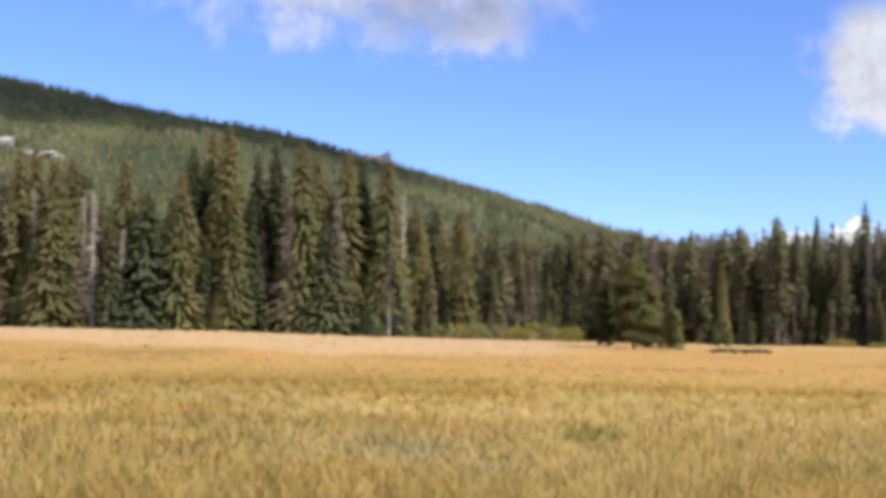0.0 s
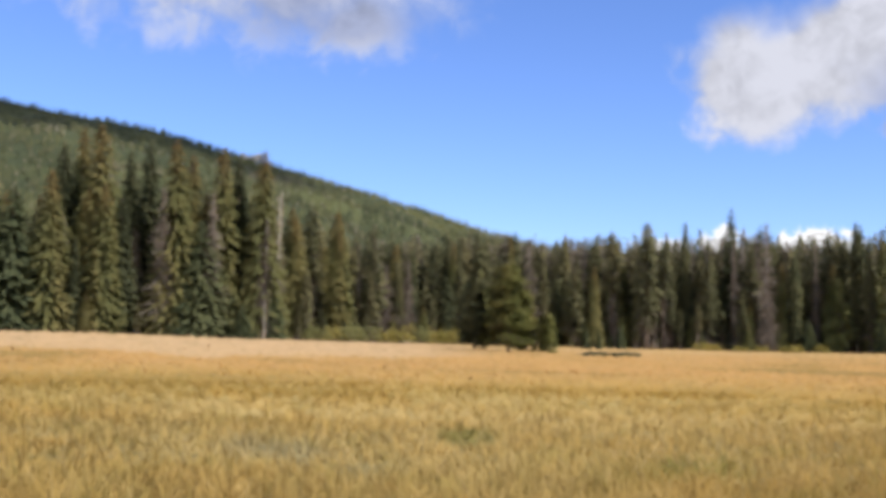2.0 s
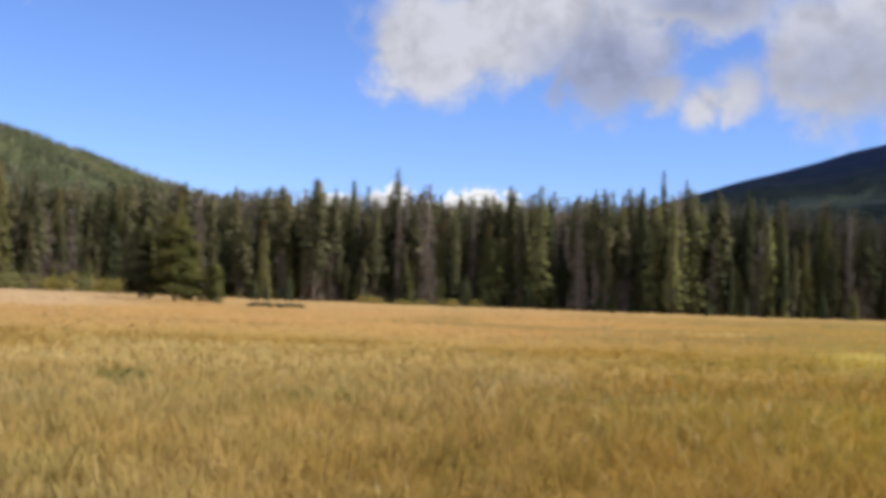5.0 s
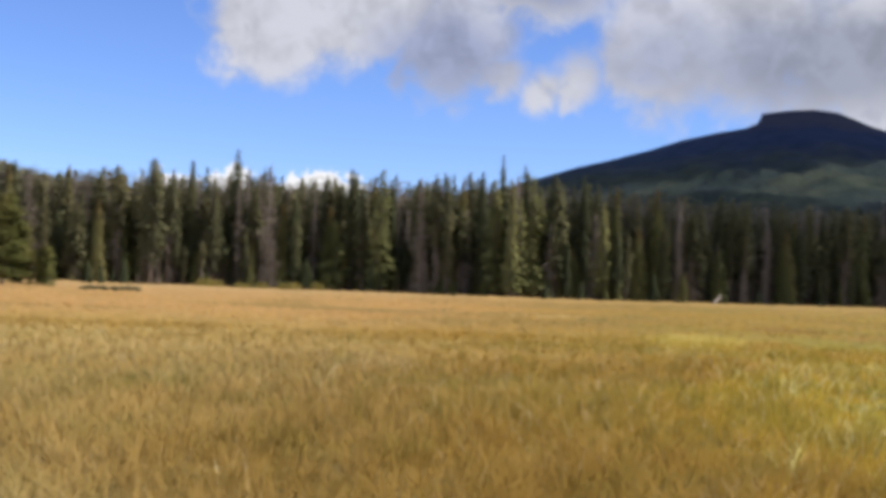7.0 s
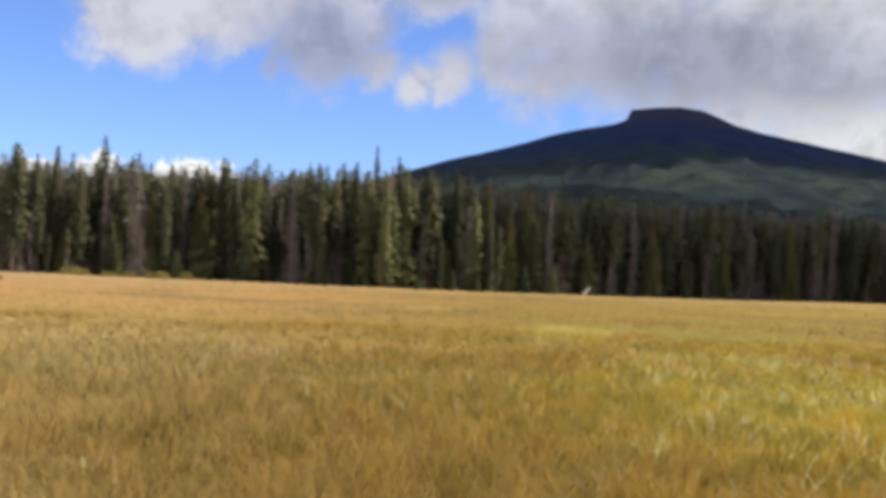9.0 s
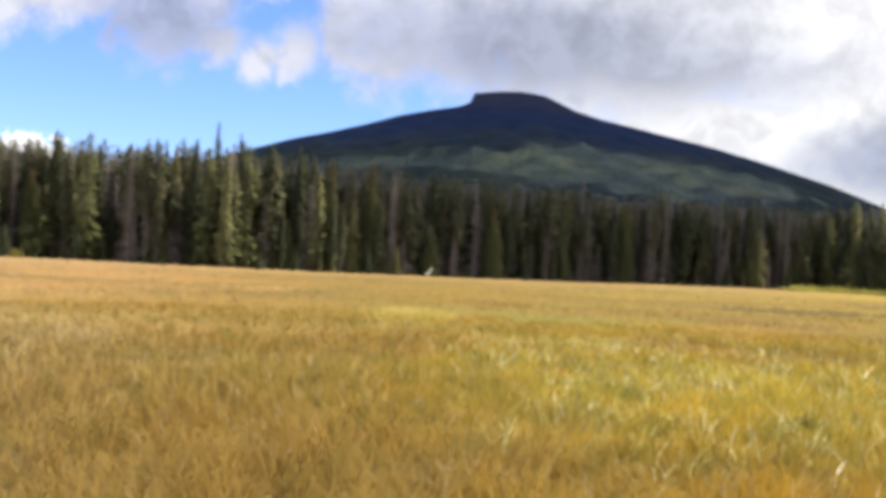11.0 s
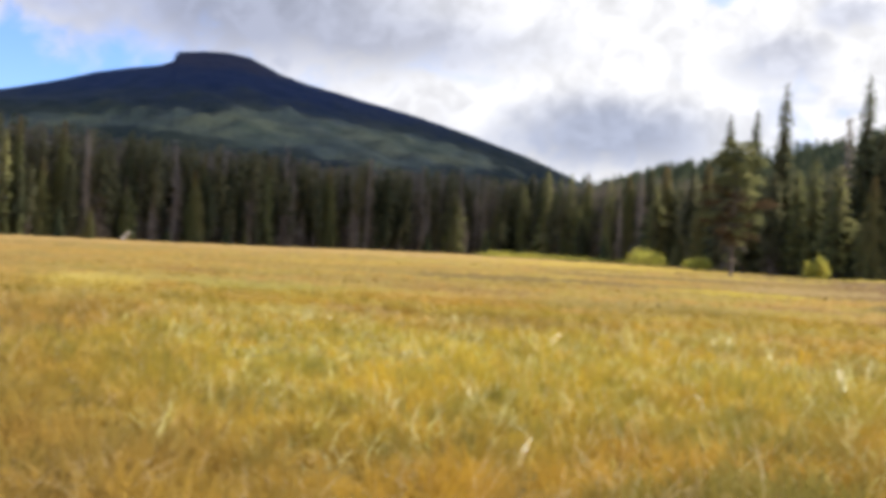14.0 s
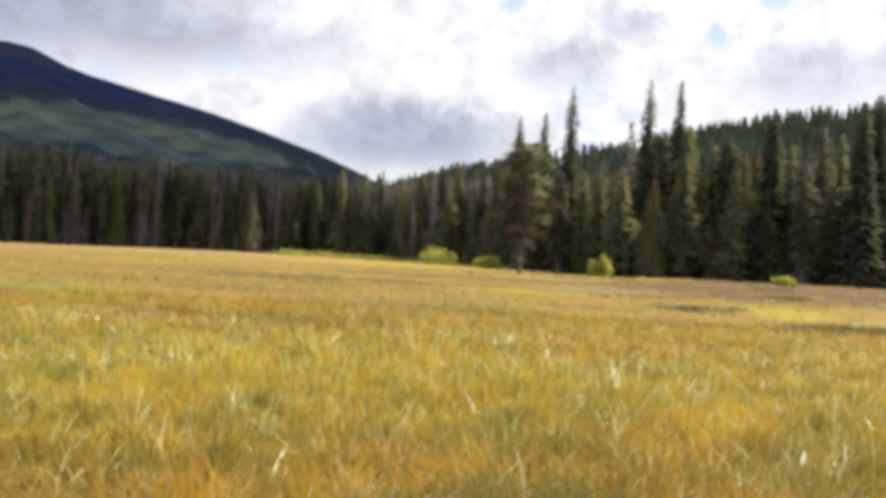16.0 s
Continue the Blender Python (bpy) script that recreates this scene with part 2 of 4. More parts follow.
def meadow_colour(n):
    """Sedge meadow in autumn: gold, olive and rust in patches, bleached straw towards one far side."""
    p = place(n)
    xyz = n.t.nodes.new("ShaderNodeSeparateXYZ")
    n.put(xyz.inputs[0], p)
    x, y = xyz.outputs[0], xyz.outputs[1]
    r = n.m("SQRT", n.add(n.mul(x, x), n.mul(y, y)))
    fade = n.step(r, 24, 70, 1.0, 0.25)
    broad = n.noise(p, 0.035, 3.0, 0.5)
    mid = n.noise(p, 0.19, 3.0, 0.6)
    small = n.noise(p, 1.1, 4.0, 0.65)
    tiny = n.noise(p, 3.6, 2.0, 0.6)
    col = n.mix(n.step(mid, 0.40, 0.60), (0.40, 0.246, 0.045), (0.285, 0.212, 0.038))
    col = n.mix(n.step(broad, 0.45, 0.62), col, (0.43, 0.272, 0.058))
    col = n.mix(n.mul(fade, n.mul(n.step(small, 0.50, 0.66), 0.75)), col, (0.21, 0.185, 0.045))
    col = n.mix(n.mul(fade, n.mul(n.step(small, 0.44, 0.30), 0.55)), col, (0.53, 0.365, 0.088))
    col = n.mix(n.mul(fade, n.mul(n.step(tiny, 0.52, 0.70), 0.45)), col, (0.23, 0.17, 0.045))
    c34, s34 = math.cos(radians(34)), math.sin(radians(34))
    t = n.mul(n.m("ARCTAN2", n.sub(n.mul(x, c34), n.mul(y, s34)), n.add(n.mul(x, s34), n.mul(y, c34))), 180 / math.pi)
    size = n.m("ABSOLUTE", t)
    a = n.add(34.0, n.mul(n.m("SIGN", t), n.m("MINIMUM", size, n.mul(n.sub(180.0, size), 7 / 11))))
    ragged = n.add(r, n.mul(n.sub(mid, 0.5), 22.0))
    rust = n.mul(n.step(ragged, 26, 58), n.step(a, 24, 40, 1.0, 0.0))
    col = n.mix(n.mul(rust, 0.72), col, (0.60, 0.31, 0.11))
    lush = n.mul(n.step(a, 36, 56), n.step(n.add(mid, n.mul(small, 0.5)), 0.62, 0.86))
    col = n.mix(n.mul(lush, 0.8), col, (0.44, 0.36, 0.058))
    olive = n.mul(n.mul(n.step(a, 36, 48), n.step(mid, 0.40, 0.58)), n.mul(n.step(r, 20, 28), n.step(r, 44, 60, 1.0, 0.0)))
    col = n.mix(n.mul(olive, 0.6), col, (0.31, 0.275, 0.055))
    dx, dy = n.sub(x, 12.8), n.sub(y, 9.8)
    wet = n.sub(n.m("SQRT", n.add(n.mul(dx, dx), n.mul(dy, dy))), n.mul(n.sub(mid, 0.5), 9.0))
    col = n.mix(n.mul(n.step(wet, 3.5, 8.5, 1.0, 0.0), n.step(small, 0.25, 0.6, 0.25, 0.75)), col, (0.50, 0.45, 0.065))
    belt = n.mul(n.mul(n.step(n.add(r, n.mul(n.sub(mid, 0.5), 9.0)), 9.0, 12.5), n.step(n.add(r, n.mul(n.sub(mid, 0.5), 14.0)), 18, 27, 1.0, 0.0)), n.step(a, 43, 52))
    col = n.mix(n.mul(belt, n.step(small, 0.3, 0.62, 0.1, 0.5)), col, (0.52, 0.47, 0.075))
    dusty = n.mul(n.mul(n.step(a, 34, 16), n.step(r, 24, 36, 1.0, 0.25)), n.step(n.add(mid, n.mul(broad, 0.6)), 0.55, 0.90, 0.2, 0.65))
    col = n.mix(dusty, col, (0.60, 0.455, 0.20))
    russet = n.mul(n.mul(n.step(a, 12, 24), n.step(a, 36, 48, 1.0, 0.0)), n.step(ragged, 16, 34, 1.0, 0.0))
    col = n.mix(n.mul(russet, n.step(mid, 0.35, 0.6, 0.25, 0.7)), col, (0.33, 0.20, 0.06))
    band = n.mul(n.step(n.noise(p, 0.055, 3.0, 0.55, 0.6), 0.50, 0.62), n.step(r, 26, 48))
    col = n.mix(n.mul(band, 0.65), col, (0.23, 0.165, 0.045))
    stripe = n.mul(n.step(n.noise(p, 0.13, 3.0, 0.6, 0.4), 0.54, 0.64), n.step(r, 36, 60))
    col = n.mix(n.mul(stripe, n.step(a, 20, 45, 0.2, 0.5)), col, (0.19, 0.12, 0.04))
    pale = n.mul(n.step(a, 68, 75, 1.0, 0.0), n.step(n.add(ragged, n.mul(n.m("ABSOLUTE", n.sub(a, 40.0)), 0.5)), 128, 165))
    col = n.mix(n.mul(pale, 0.55), col, (0.60, 0.42, 0.20))
    heath = n.mul(n.step(a, 68, 76), n.mul(n.step(ragged, 54, 64), n.step(ragged, 150, 165, 1.0, 0.0)))
    col = n.mix(n.mul(heath, 1.0), col, n.mix(n.step(mid, 0.54, 0.60), (0.14, 0.068, 0.028), (0.27, 0.19, 0.048)))
    wobble = n.mul(n.sub(n.noise(p, 0.4, 3.0, 0.6), 0.5), 1.1)
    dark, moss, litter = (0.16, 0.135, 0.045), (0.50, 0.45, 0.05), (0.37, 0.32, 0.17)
    # the near-black tone holds wet sedge and the bank's shade together
    brown, lush_, bog_shade = (0.25, 0.155, 0.042), (0.50, 0.42, 0.10), (0.035, 0.034, 0.010)
    far_patches = ((81.6, 47.5, 2.6, 7.0, moss), (77.6, 45.8, 2.6, 3.6, bog_shade), (73.2, 42.5, 3.2, 2.2, brown), (85.2, 41.5, 1.4, 2.4, (0.44, 0.43, 0.19)), (69.8, 56.0, 3.6, 5.0, moss),
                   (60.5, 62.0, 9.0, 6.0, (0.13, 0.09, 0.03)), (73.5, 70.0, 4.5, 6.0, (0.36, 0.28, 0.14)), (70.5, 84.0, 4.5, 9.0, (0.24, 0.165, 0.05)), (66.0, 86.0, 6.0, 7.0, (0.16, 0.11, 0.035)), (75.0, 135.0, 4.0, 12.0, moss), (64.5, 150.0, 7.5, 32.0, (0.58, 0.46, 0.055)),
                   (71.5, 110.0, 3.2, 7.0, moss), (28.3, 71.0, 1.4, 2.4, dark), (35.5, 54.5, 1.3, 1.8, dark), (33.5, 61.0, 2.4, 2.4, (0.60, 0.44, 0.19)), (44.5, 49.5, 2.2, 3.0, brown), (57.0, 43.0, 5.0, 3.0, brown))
    near_patches = ((84.2, 37.0, 4.4, 3.6, bog_shade), (76.6, 34.8, 3.0, 1.8, brown), (65.0, 37.0, 6.5, 6.0, (0.25, 0.20, 0.045)), (22.0, 33.5, 0.9, 1.2, dark), (40.6, 35.5, 3.0, 6.0, lush_), (48.0, 37.0, 4.0, 4.0, (0.30, 0.29, 0.06)), (53.0, 27.5, 2.6, 2.4, brown), (60.0, 26.0, 5.0, 3.0, (0.23, 0.175, 0.045)),
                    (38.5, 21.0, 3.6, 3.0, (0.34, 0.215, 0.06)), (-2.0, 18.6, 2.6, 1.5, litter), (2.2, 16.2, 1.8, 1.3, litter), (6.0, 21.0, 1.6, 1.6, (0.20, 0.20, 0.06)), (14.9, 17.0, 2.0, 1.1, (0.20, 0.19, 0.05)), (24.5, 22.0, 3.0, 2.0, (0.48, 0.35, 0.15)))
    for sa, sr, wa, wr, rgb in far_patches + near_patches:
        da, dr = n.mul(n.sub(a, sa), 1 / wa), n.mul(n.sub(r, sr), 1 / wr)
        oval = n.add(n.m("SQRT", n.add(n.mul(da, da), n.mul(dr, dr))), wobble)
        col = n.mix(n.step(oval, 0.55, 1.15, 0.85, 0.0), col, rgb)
    straw = n.mul(n.step(n.sub(ragged, n.mul(n.m("ABSOLUTE", n.add(a, 6.0)), 1.3)), 58, 67), n.step(n.add(a, n.mul(mid, 4.0)), 4, 11, 1.0, 0.0))
    col = n.mix(n.mul(straw, 0.92), col, (0.63, 0.435, 0.245))
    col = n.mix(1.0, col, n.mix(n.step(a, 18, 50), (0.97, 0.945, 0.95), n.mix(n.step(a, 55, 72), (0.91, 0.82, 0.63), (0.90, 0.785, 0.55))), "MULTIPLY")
    return col, small, a


def grass_nodes(n, bsdf, out):
    col, _, a = meadow_colour(n)
    i = island(n)
    p = place(n)
    flat = n.scaled(p, (1, 1, 0.0))
    dist = n.t.nodes.new("ShaderNodeVectorMath")
    dist.operation = "LENGTH"
    n.put(dist.inputs[0], p)
    r = dist.outputs["Value"]
    close = n.mul(n.step(r, 12, 50, 1.0, 0.12), n.step(a, 5, 42, 0.5, 1.2))
    col = n.mix(n.mul(close, n.step(i, 0.0, 0.35, 0.4, 0.0)), col, (0.19, 0.16, 0.04))
    col = n.mix(n.mul(close, n.step(i, 0.72, 0.9, 0.0, 0.5)), col, (0.54, 0.33, 0.07))
    col = n.mix(n.mul(close, n.step(i, 0.95, 0.98, 0.0, 0.7)), col, (0.74, 0.62, 0.40))
    tuft = n.noise(flat, 2.0, 3.0, 0.6)
    clump = n.noise(flat, 0.8, 3.0, 0.6, 0.6)
    col = n.mix(n.mul(close, n.mul(n.step(tuft, 0.52, 0.66), 0.65)), col, n.mix(n.step(a, 20, 50), (0.52, 0.38, 0.15), (0.60, 0.35, 0.045)))
    col = n.mix(n.mul(close, n.mul(n.step(tuft, 0.48, 0.36), 0.65)), col, (0.19, 0.18, 0.045))
    col = n.mix(n.mul(close, n.mul(n.step(clump, 0.53, 0.64), 0.65)), col, n.mix(n.step(a, 8, 24), (0.31, 0.285, 0.085), (0.22, 0.20, 0.045)))
    col = n.mix(n.mul(close, n.mul(n.step(clump, 0.47, 0.34), n.step(a, 28, 56, 0.3, 0.65))), col, n.mix(n.step(a, 16, 50), (0.58, 0.43, 0.20), (0.64, 0.43, 0.045)))
    col = n.mix(n.mul(n.step(r, 8, 17, 0.62, 0.0), n.step(a, 8, 18)), col, n.mix(n.step(a, 42, 60), (0.32, 0.205, 0.05), n.mix(n.step(clump, 0.45, 0.55), (0.41, 0.235, 0.036), (0.20, 0.165, 0.035))))
    n.put(bsdf.inputs["Base Color"], col)
    n.put(bsdf.inputs["Roughness"], n.step(i, 0.75, 0.9, 0.6, 0.4))
    bsdf.inputs["Specular IOR Level"].default_value = 0.08
    thin_leaf(n, bsdf, out, col, 0.44)


def soil_nodes(n, bsdf, out):
    col, small, _ = meadow_colour(n)
    tuft = n.noise(place(n), 4.0, 4.0, 0.65)
    r = n.t.nodes.new("ShaderNodeVectorMath")
    r.operation = "LENGTH"
    n.put(r.inputs[0], place(n))
    # gaps between tufts darkened, their shade put into the soil colour
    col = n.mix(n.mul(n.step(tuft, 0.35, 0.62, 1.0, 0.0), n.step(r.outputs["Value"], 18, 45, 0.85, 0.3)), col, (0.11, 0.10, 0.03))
    # whole soil darkened as well, for the blades' self-shading
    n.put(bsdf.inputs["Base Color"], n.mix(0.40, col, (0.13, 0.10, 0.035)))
    bump(n, bsdf, tuft, 1.0, 0.25)


def needles(dark, light, tip, share=0.12, cones=0.0):
    def build(n, bsdf, out):
        i = island(n)
        tree = n.noise(n.scaled(place(n), (1, 1, 0.06)), 0.28, 2.0)
        r = n.step(tree, 0.32, 0.68)
        col = n.mix(n.add(n.mul(i, 0.55), n.add(n.mul(n.noise(place(n), 0.7, 2.0), 0.35), 0.05)), dark, light)
        col = n.mix(n.step(i, 0.86, 1.0, 0.0, 0.4), col, tip)
        col = n.mix(n.step(r, 0.45, 1.0, 0.0, 0.55), col, tip)
        col = n.mix(n.step(r, 0.0, 0.3, 0.45, 0.0), col, dark)
        if cones:
            xyz = n.t.nodes.new("ShaderNodeSeparateXYZ")
            n.put(xyz.inputs[0], n.t.nodes.new("ShaderNodeTexCoord").outputs["Object"])
            col = n.mix(n.mul(n.step(xyz.outputs[2], 15.5, 21.5), n.step(i, 0.2, 0.7, 0.3 * cones, cones)), col, (0.22, 0.125, 0.05))
        n.put(bsdf.inputs["Base Color"], col)
        bsdf.inputs["Specular IOR Level"].default_value = 0.04
        thin_leaf(n, bsdf, out, col, share)
    return build


def bark(a, b):
    def build(n, bsdf, out):
        p = n.t.nodes.new("ShaderNodeTexCoord").outputs["Object"]
        v = n.noise(n.scaled(p, (6, 6, 0.8)), 2.0, 4.0, 0.65)
        n.put(bsdf.inputs["Base Color"], n.mix(n.step(v, 0.3, 0.7), a, b))
        bump(n, bsdf, v, 0.7, 0.05)
    return build


def woods(a, b, c, size):
    """Wooded slope seen from afar."""
    def build(n, bsdf, out):
        p = place(n)
        big = n.noise(p, 1 / (size * 22), 4.0, 0.6)
        small = n.noise(n.scaled(p, (1, 1, 0.4)), 1 / size, 3.0, 0.6)
        col = n.mix(n.step(big, 0.38, 0.62), a, b)
        col = n.mix(n.step(small, 0.5, 0.75, 0.0, 0.6), col, c)
        n.put(bsdf.inputs["Base Color"], col)
        bump(n, bsdf, small, 1.0, size * 0.8)
    return build


def far_tree_nodes(n, bsdf, out):
    i = island(n)
    big = n.noise(place(n), 0.012, 3.0, 0.6)
    col = n.mix(i, (0.036, 0.045, 0.024), (0.080, 0.085, 0.040))
    col = n.mix(n.step(big, 0.42, 0.62, 0.0, 0.8), col, (0.135, 0.136, 0.058))
    stand = n.noise(n.scaled(place(n), (1, 1, 2.2)), 0.006, 4.0, 0.65)
    col = n.mix(n.step(stand, 0.54, 0.62, 0.0, 0.7), col, (0.125, 0.108, 0.075))
    col = n.mix(n.step(stand, 0.44, 0.36, 0.0, 0.7), col, (0.034, 0.046, 0.028))
    col = n.mix(n.step(i, 0.90, 0.96, 0.0, 0.6), col, (0.24, 0.21, 0.17))
    n.put(bsdf.inputs["Base Color"], col)


def rock_nodes(n, bsdf, out):
    v = n.noise(place(n), 0.25, 5.0, 0.6)
    n.put(bsdf.inputs["Base Color"], n.mix(v, (0.26, 0.245, 0.24), (0.46, 0.43, 0.42)))
    bump(n, bsdf, v, 1.0, 1.0)


def turf_nodes(n, bsdf, out):
    col, _, a = meadow_colour(n)
    i = island(n)
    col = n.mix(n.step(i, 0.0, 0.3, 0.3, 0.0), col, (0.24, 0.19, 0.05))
    # brown mix puts the self-shading of real blades into the turf colour
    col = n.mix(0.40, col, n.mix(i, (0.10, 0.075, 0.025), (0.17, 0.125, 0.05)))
    n.put(bsdf.inputs["Base Color"], col)
    bump(n, bsdf, n.noise(place(n), 5.0, 3.0, 0.6), 0.5, 0.1)


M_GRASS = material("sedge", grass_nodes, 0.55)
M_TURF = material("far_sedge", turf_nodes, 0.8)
def dry_nodes(n, bsdf, out):
    i = island(n)
    col = n.mix(i, (0.54, 0.34, 0.09), (0.70, 0.58, 0.34))
    n.put(bsdf.inputs["Base Color"], col)
    thin_leaf(n, bsdf, out, col, 0.4)


def glint_nodes(n, bsdf, out):
    # the pale colour stands in for sun glints on sedge leaves
    col = n.mix(island(n), (0.50, 0.46, 0.09), (0.80, 0.74, 0.40))
    n.put(bsdf.inputs["Base Color"], col)
    thin_leaf(n, bsdf, out, col, 0.4)


M_GLINT = material("glint_tinted_sedge", glint_nodes, 0.28)
M_DRY = material("dry_sedge", dry_nodes, 0.4)
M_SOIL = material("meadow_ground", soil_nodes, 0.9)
M_SPRUCE = material("spruce_needles", needles((0.130, 0.138, 0.062), (0.250, 0.240, 0.100), (0.30, 0.250, 0.108), 0.55, 0.8), 0.9)
M_FIR = material("fir_needles", needles((0.056, 0.066, 0.040), (0.120, 0.124, 0.064), (0.17, 0.155, 0.078), 0.5), 0.9)
M_SPIRE = material("spire_spruce_needles", needles((0.066, 0.076, 0.044), (0.130, 0.130, 0.062), (0.19, 0.165, 0.078), 0.5), 0.9)
M_BLUE = material("blue_spruce_needles", needles((0.062, 0.078, 0.044), (0.125, 0.138, 0.070), (0.15, 0.155, 0.075), 0.45), 0.9)
M_PINE = material("pine_needles", needles((0.088, 0.093, 0.052), (0.182, 0.174, 0.090), (0.25, 0.215, 0.115), 0.5), 0.9)
M_MEADOW = material("meadow_pine_needles", needles((0.088, 0.100, 0.036), (0.185, 0.182, 0.060), (0.26, 0.215, 0.08), 0.42), 0.9)
# pale needles, made paler still to put sunlight into the colour
M_PALE = material("pale_pine_needles", needles((0.130, 0.140, 0.060), (0.25, 0.246, 0.102), (0.31, 0.285, 0.125), 0.5), 0.9)
M_RUST = material("browned_needles", needles((0.070, 0.050, 0.030), (0.145, 0.095, 0.050), (0.19, 0.12, 0.06), 0.4), 0.9)
M_LICHEN = material("grey_twigs", needles((0.145, 0.120, 0.100), (0.270, 0.228, 0.190), (0.35, 0.30, 0.25), 0.35), 0.8)
M_BONE = material("bleached_twigs", needles((0.26, 0.22, 0.185), (0.42, 0.37, 0.32), (0.5, 0.45, 0.4), 0.2), 0.8)
M_BARK = material("conifer_bark", bark((0.09, 0.065, 0.05), (0.20, 0.155, 0.125)), 0.9)
M_SNAG = material("bleached_wood", bark((0.25, 0.21, 0.18), (0.46, 0.41, 0.36)), 0.85)
M_DEAD = material("weathered_wood", bark((0.20, 0.165, 0.14), (0.38, 0.33, 0.28)), 0.85)
M_WILLOW = material("willow_leaves", needles((0.27, 0.28, 0.06), (0.52, 0.48, 0.10), (0.58, 0.50, 0.12), 0.55), 0.55)
M_SHRUB = material("shrub_leaves", needles((0.17, 0.155, 0.045), (0.33, 0.285, 0.085), (0.40, 0.31, 0.10), 0.35), 0.6)
M_HEATH = material("heath_leaves", needles((0.11, 0.088, 0.035), (0.21, 0.16, 0.062), (0.28, 0.19, 0.08), 0.4), 0.8)
M_HILL = material("hillside", woods((0.036, 0.046, 0.022), (0.075, 0.085, 0.034), (0.11, 0.112, 0.048), 9.0), 0.95)
def mountain_nodes(n, bsdf, out):
    woods((0.011, 0.019, 0.023), (0.015, 0.024, 0.021), (0.036, 0.048, 0.028), 12.0)(n, bsdf, out)
    xyz = n.t.nodes.new("ShaderNodeSeparateXYZ")
    n.put(xyz.inputs[0], place(n))
    base = bsdf.inputs["Base Color"].links[0].from_socket
    streak = n.noise(n.scaled(place(n), (1, 1, 3)), 0.006, 5.0, 0.65)
    base = n.mix(n.step(streak, 0.46, 0.62, 0.0, 0.5), base, (0.046, 0.053, 0.036))
    # darker and bluer with height: cloud shade and haze painted into the colour
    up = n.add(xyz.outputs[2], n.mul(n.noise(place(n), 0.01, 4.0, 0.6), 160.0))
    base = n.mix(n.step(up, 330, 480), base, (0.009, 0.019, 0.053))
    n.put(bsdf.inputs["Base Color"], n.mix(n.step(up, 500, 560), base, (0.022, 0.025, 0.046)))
    bsdf.inputs["Specular IOR Level"].default_value = 0.1


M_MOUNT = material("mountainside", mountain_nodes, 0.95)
M_FAR = material("far_conifers", far_tree_nodes, 0.9)
# ridge needles tinted bluer, distance haze put into their colour
M_RIDGE = material("ridge_conifers", needles((0.070, 0.092, 0.060), (0.135, 0.158, 0.090), (0.18, 0.18, 0.11), 0.5), 0.9)
M_ROCK = material("pale_scree", rock_nodes, 0.9)

# ================= ground, hills and mountain =================
def ring(u, v):
    r = np.where(u <= 0.0, 0.004, 0.3 * (4700 / 0.3) ** u)
    a = np.radians(-180 + 360 * v)
    x, y = r * np.sin(a), r * np.cos(a)
    return x, y, ground_z(x, y)


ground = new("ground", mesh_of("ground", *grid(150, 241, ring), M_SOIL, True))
tagged(ground, "flat golden autumn sedge meadow reaching the forest edge", "ground", kind="structure")


def slope(az0, az1, near, far, ridge_az, ridge_el, seed, rough, nu=150, nv=60, power=1.0, back=0.45, lower=0.0):
    """A hill whose ridge stands at the given elevations, from a foot at near to a ridge at far, falling away behind."""
    def fn(u, v):
        a = az0 + (az1 - az0) * u
        top = np.tan(np.radians(np.interp(a, ridge_az, ridge_el))) * far + 1.6 - lower
        s = np.clip(v / 0.8, 0, 1)
        soft_top = sum(np.tan(np.radians(np.interp(a + o, ridge_az, ridge_el))) for o in (-3, -2, -1, 0, 1, 2, 3)) / 7 * far + 1.6 - lower
        top = soft_top + (top - soft_top) * s ** 5
        r = near + (far - near) * np.clip(v / 0.8, 0, 1) + np.clip(v - 0.8, 0, 1) / 0.2 * far * 0.25
        x, y = r * np.sin(np.radians(a)), r * np.cos(np.radians(a))
        h = s ** power
        z = top * h * np.where(v > 0.8, 1 - back * (v - 0.8) / 0.2, 1)
        z = z + rough * spline_noise(x, y, rough * 14, seed) * np.sin(np.clip(s, 0, 1) * math.pi) ** 0.7
        return x, y, z - 2
    return grid(nu, nv, fn), fn


HILL_AZ = [-60, -40, -25, -21.5, -19, -16.5, -13.8, -11.2, -8.6, -6, -3.3, -0.6, 2.2, 4.9, 7.5, 9.2, 12.4, 16]
HILL_EL = [9.2, 11.4, 11.6, 11.3, 10.88, 10.42, 10.05, 9.7, 9.32, 8.64, 8.0, 7.28, 6.42, 5.66, 4.86, 4.40, 3.5, 0.5]
hill_mesh, hill_fn = slope(-60, 16, 330, 1500, HILL_AZ, HILL_EL, 3, 12, 170, 70, 1.05, lower=6.0)
hill = new("hill_west", mesh_of("hill_west", *hill_mesh, M_HILL, True))
tagged(hill, "long wooded hill sloping down behind the meadow", "hill", kind="structure")

MOUNT_AZ = [24, 29, 32.6, 34.5, 36.6, 38.2, 39.5, 41.1, 42.4, 43.0, 43.1, 44.4, 45.4, 46.5, 47.2, 48.0, 49.3, 52.0, 54.7, 57.3, 59.9, 61.9, 66, 72]
MOUNT_EL = [2.0, 3.8, 4.92, 5.52, 6.05, 6.50, 6.92, 7.28, 7.50, 7.74, 8.18, 8.32, 8.36, 8.20, 7.90, 7.54, 7.17, 6.58, 5.98, 5.24, 4.40, 3.62, 1.6, 0.0]
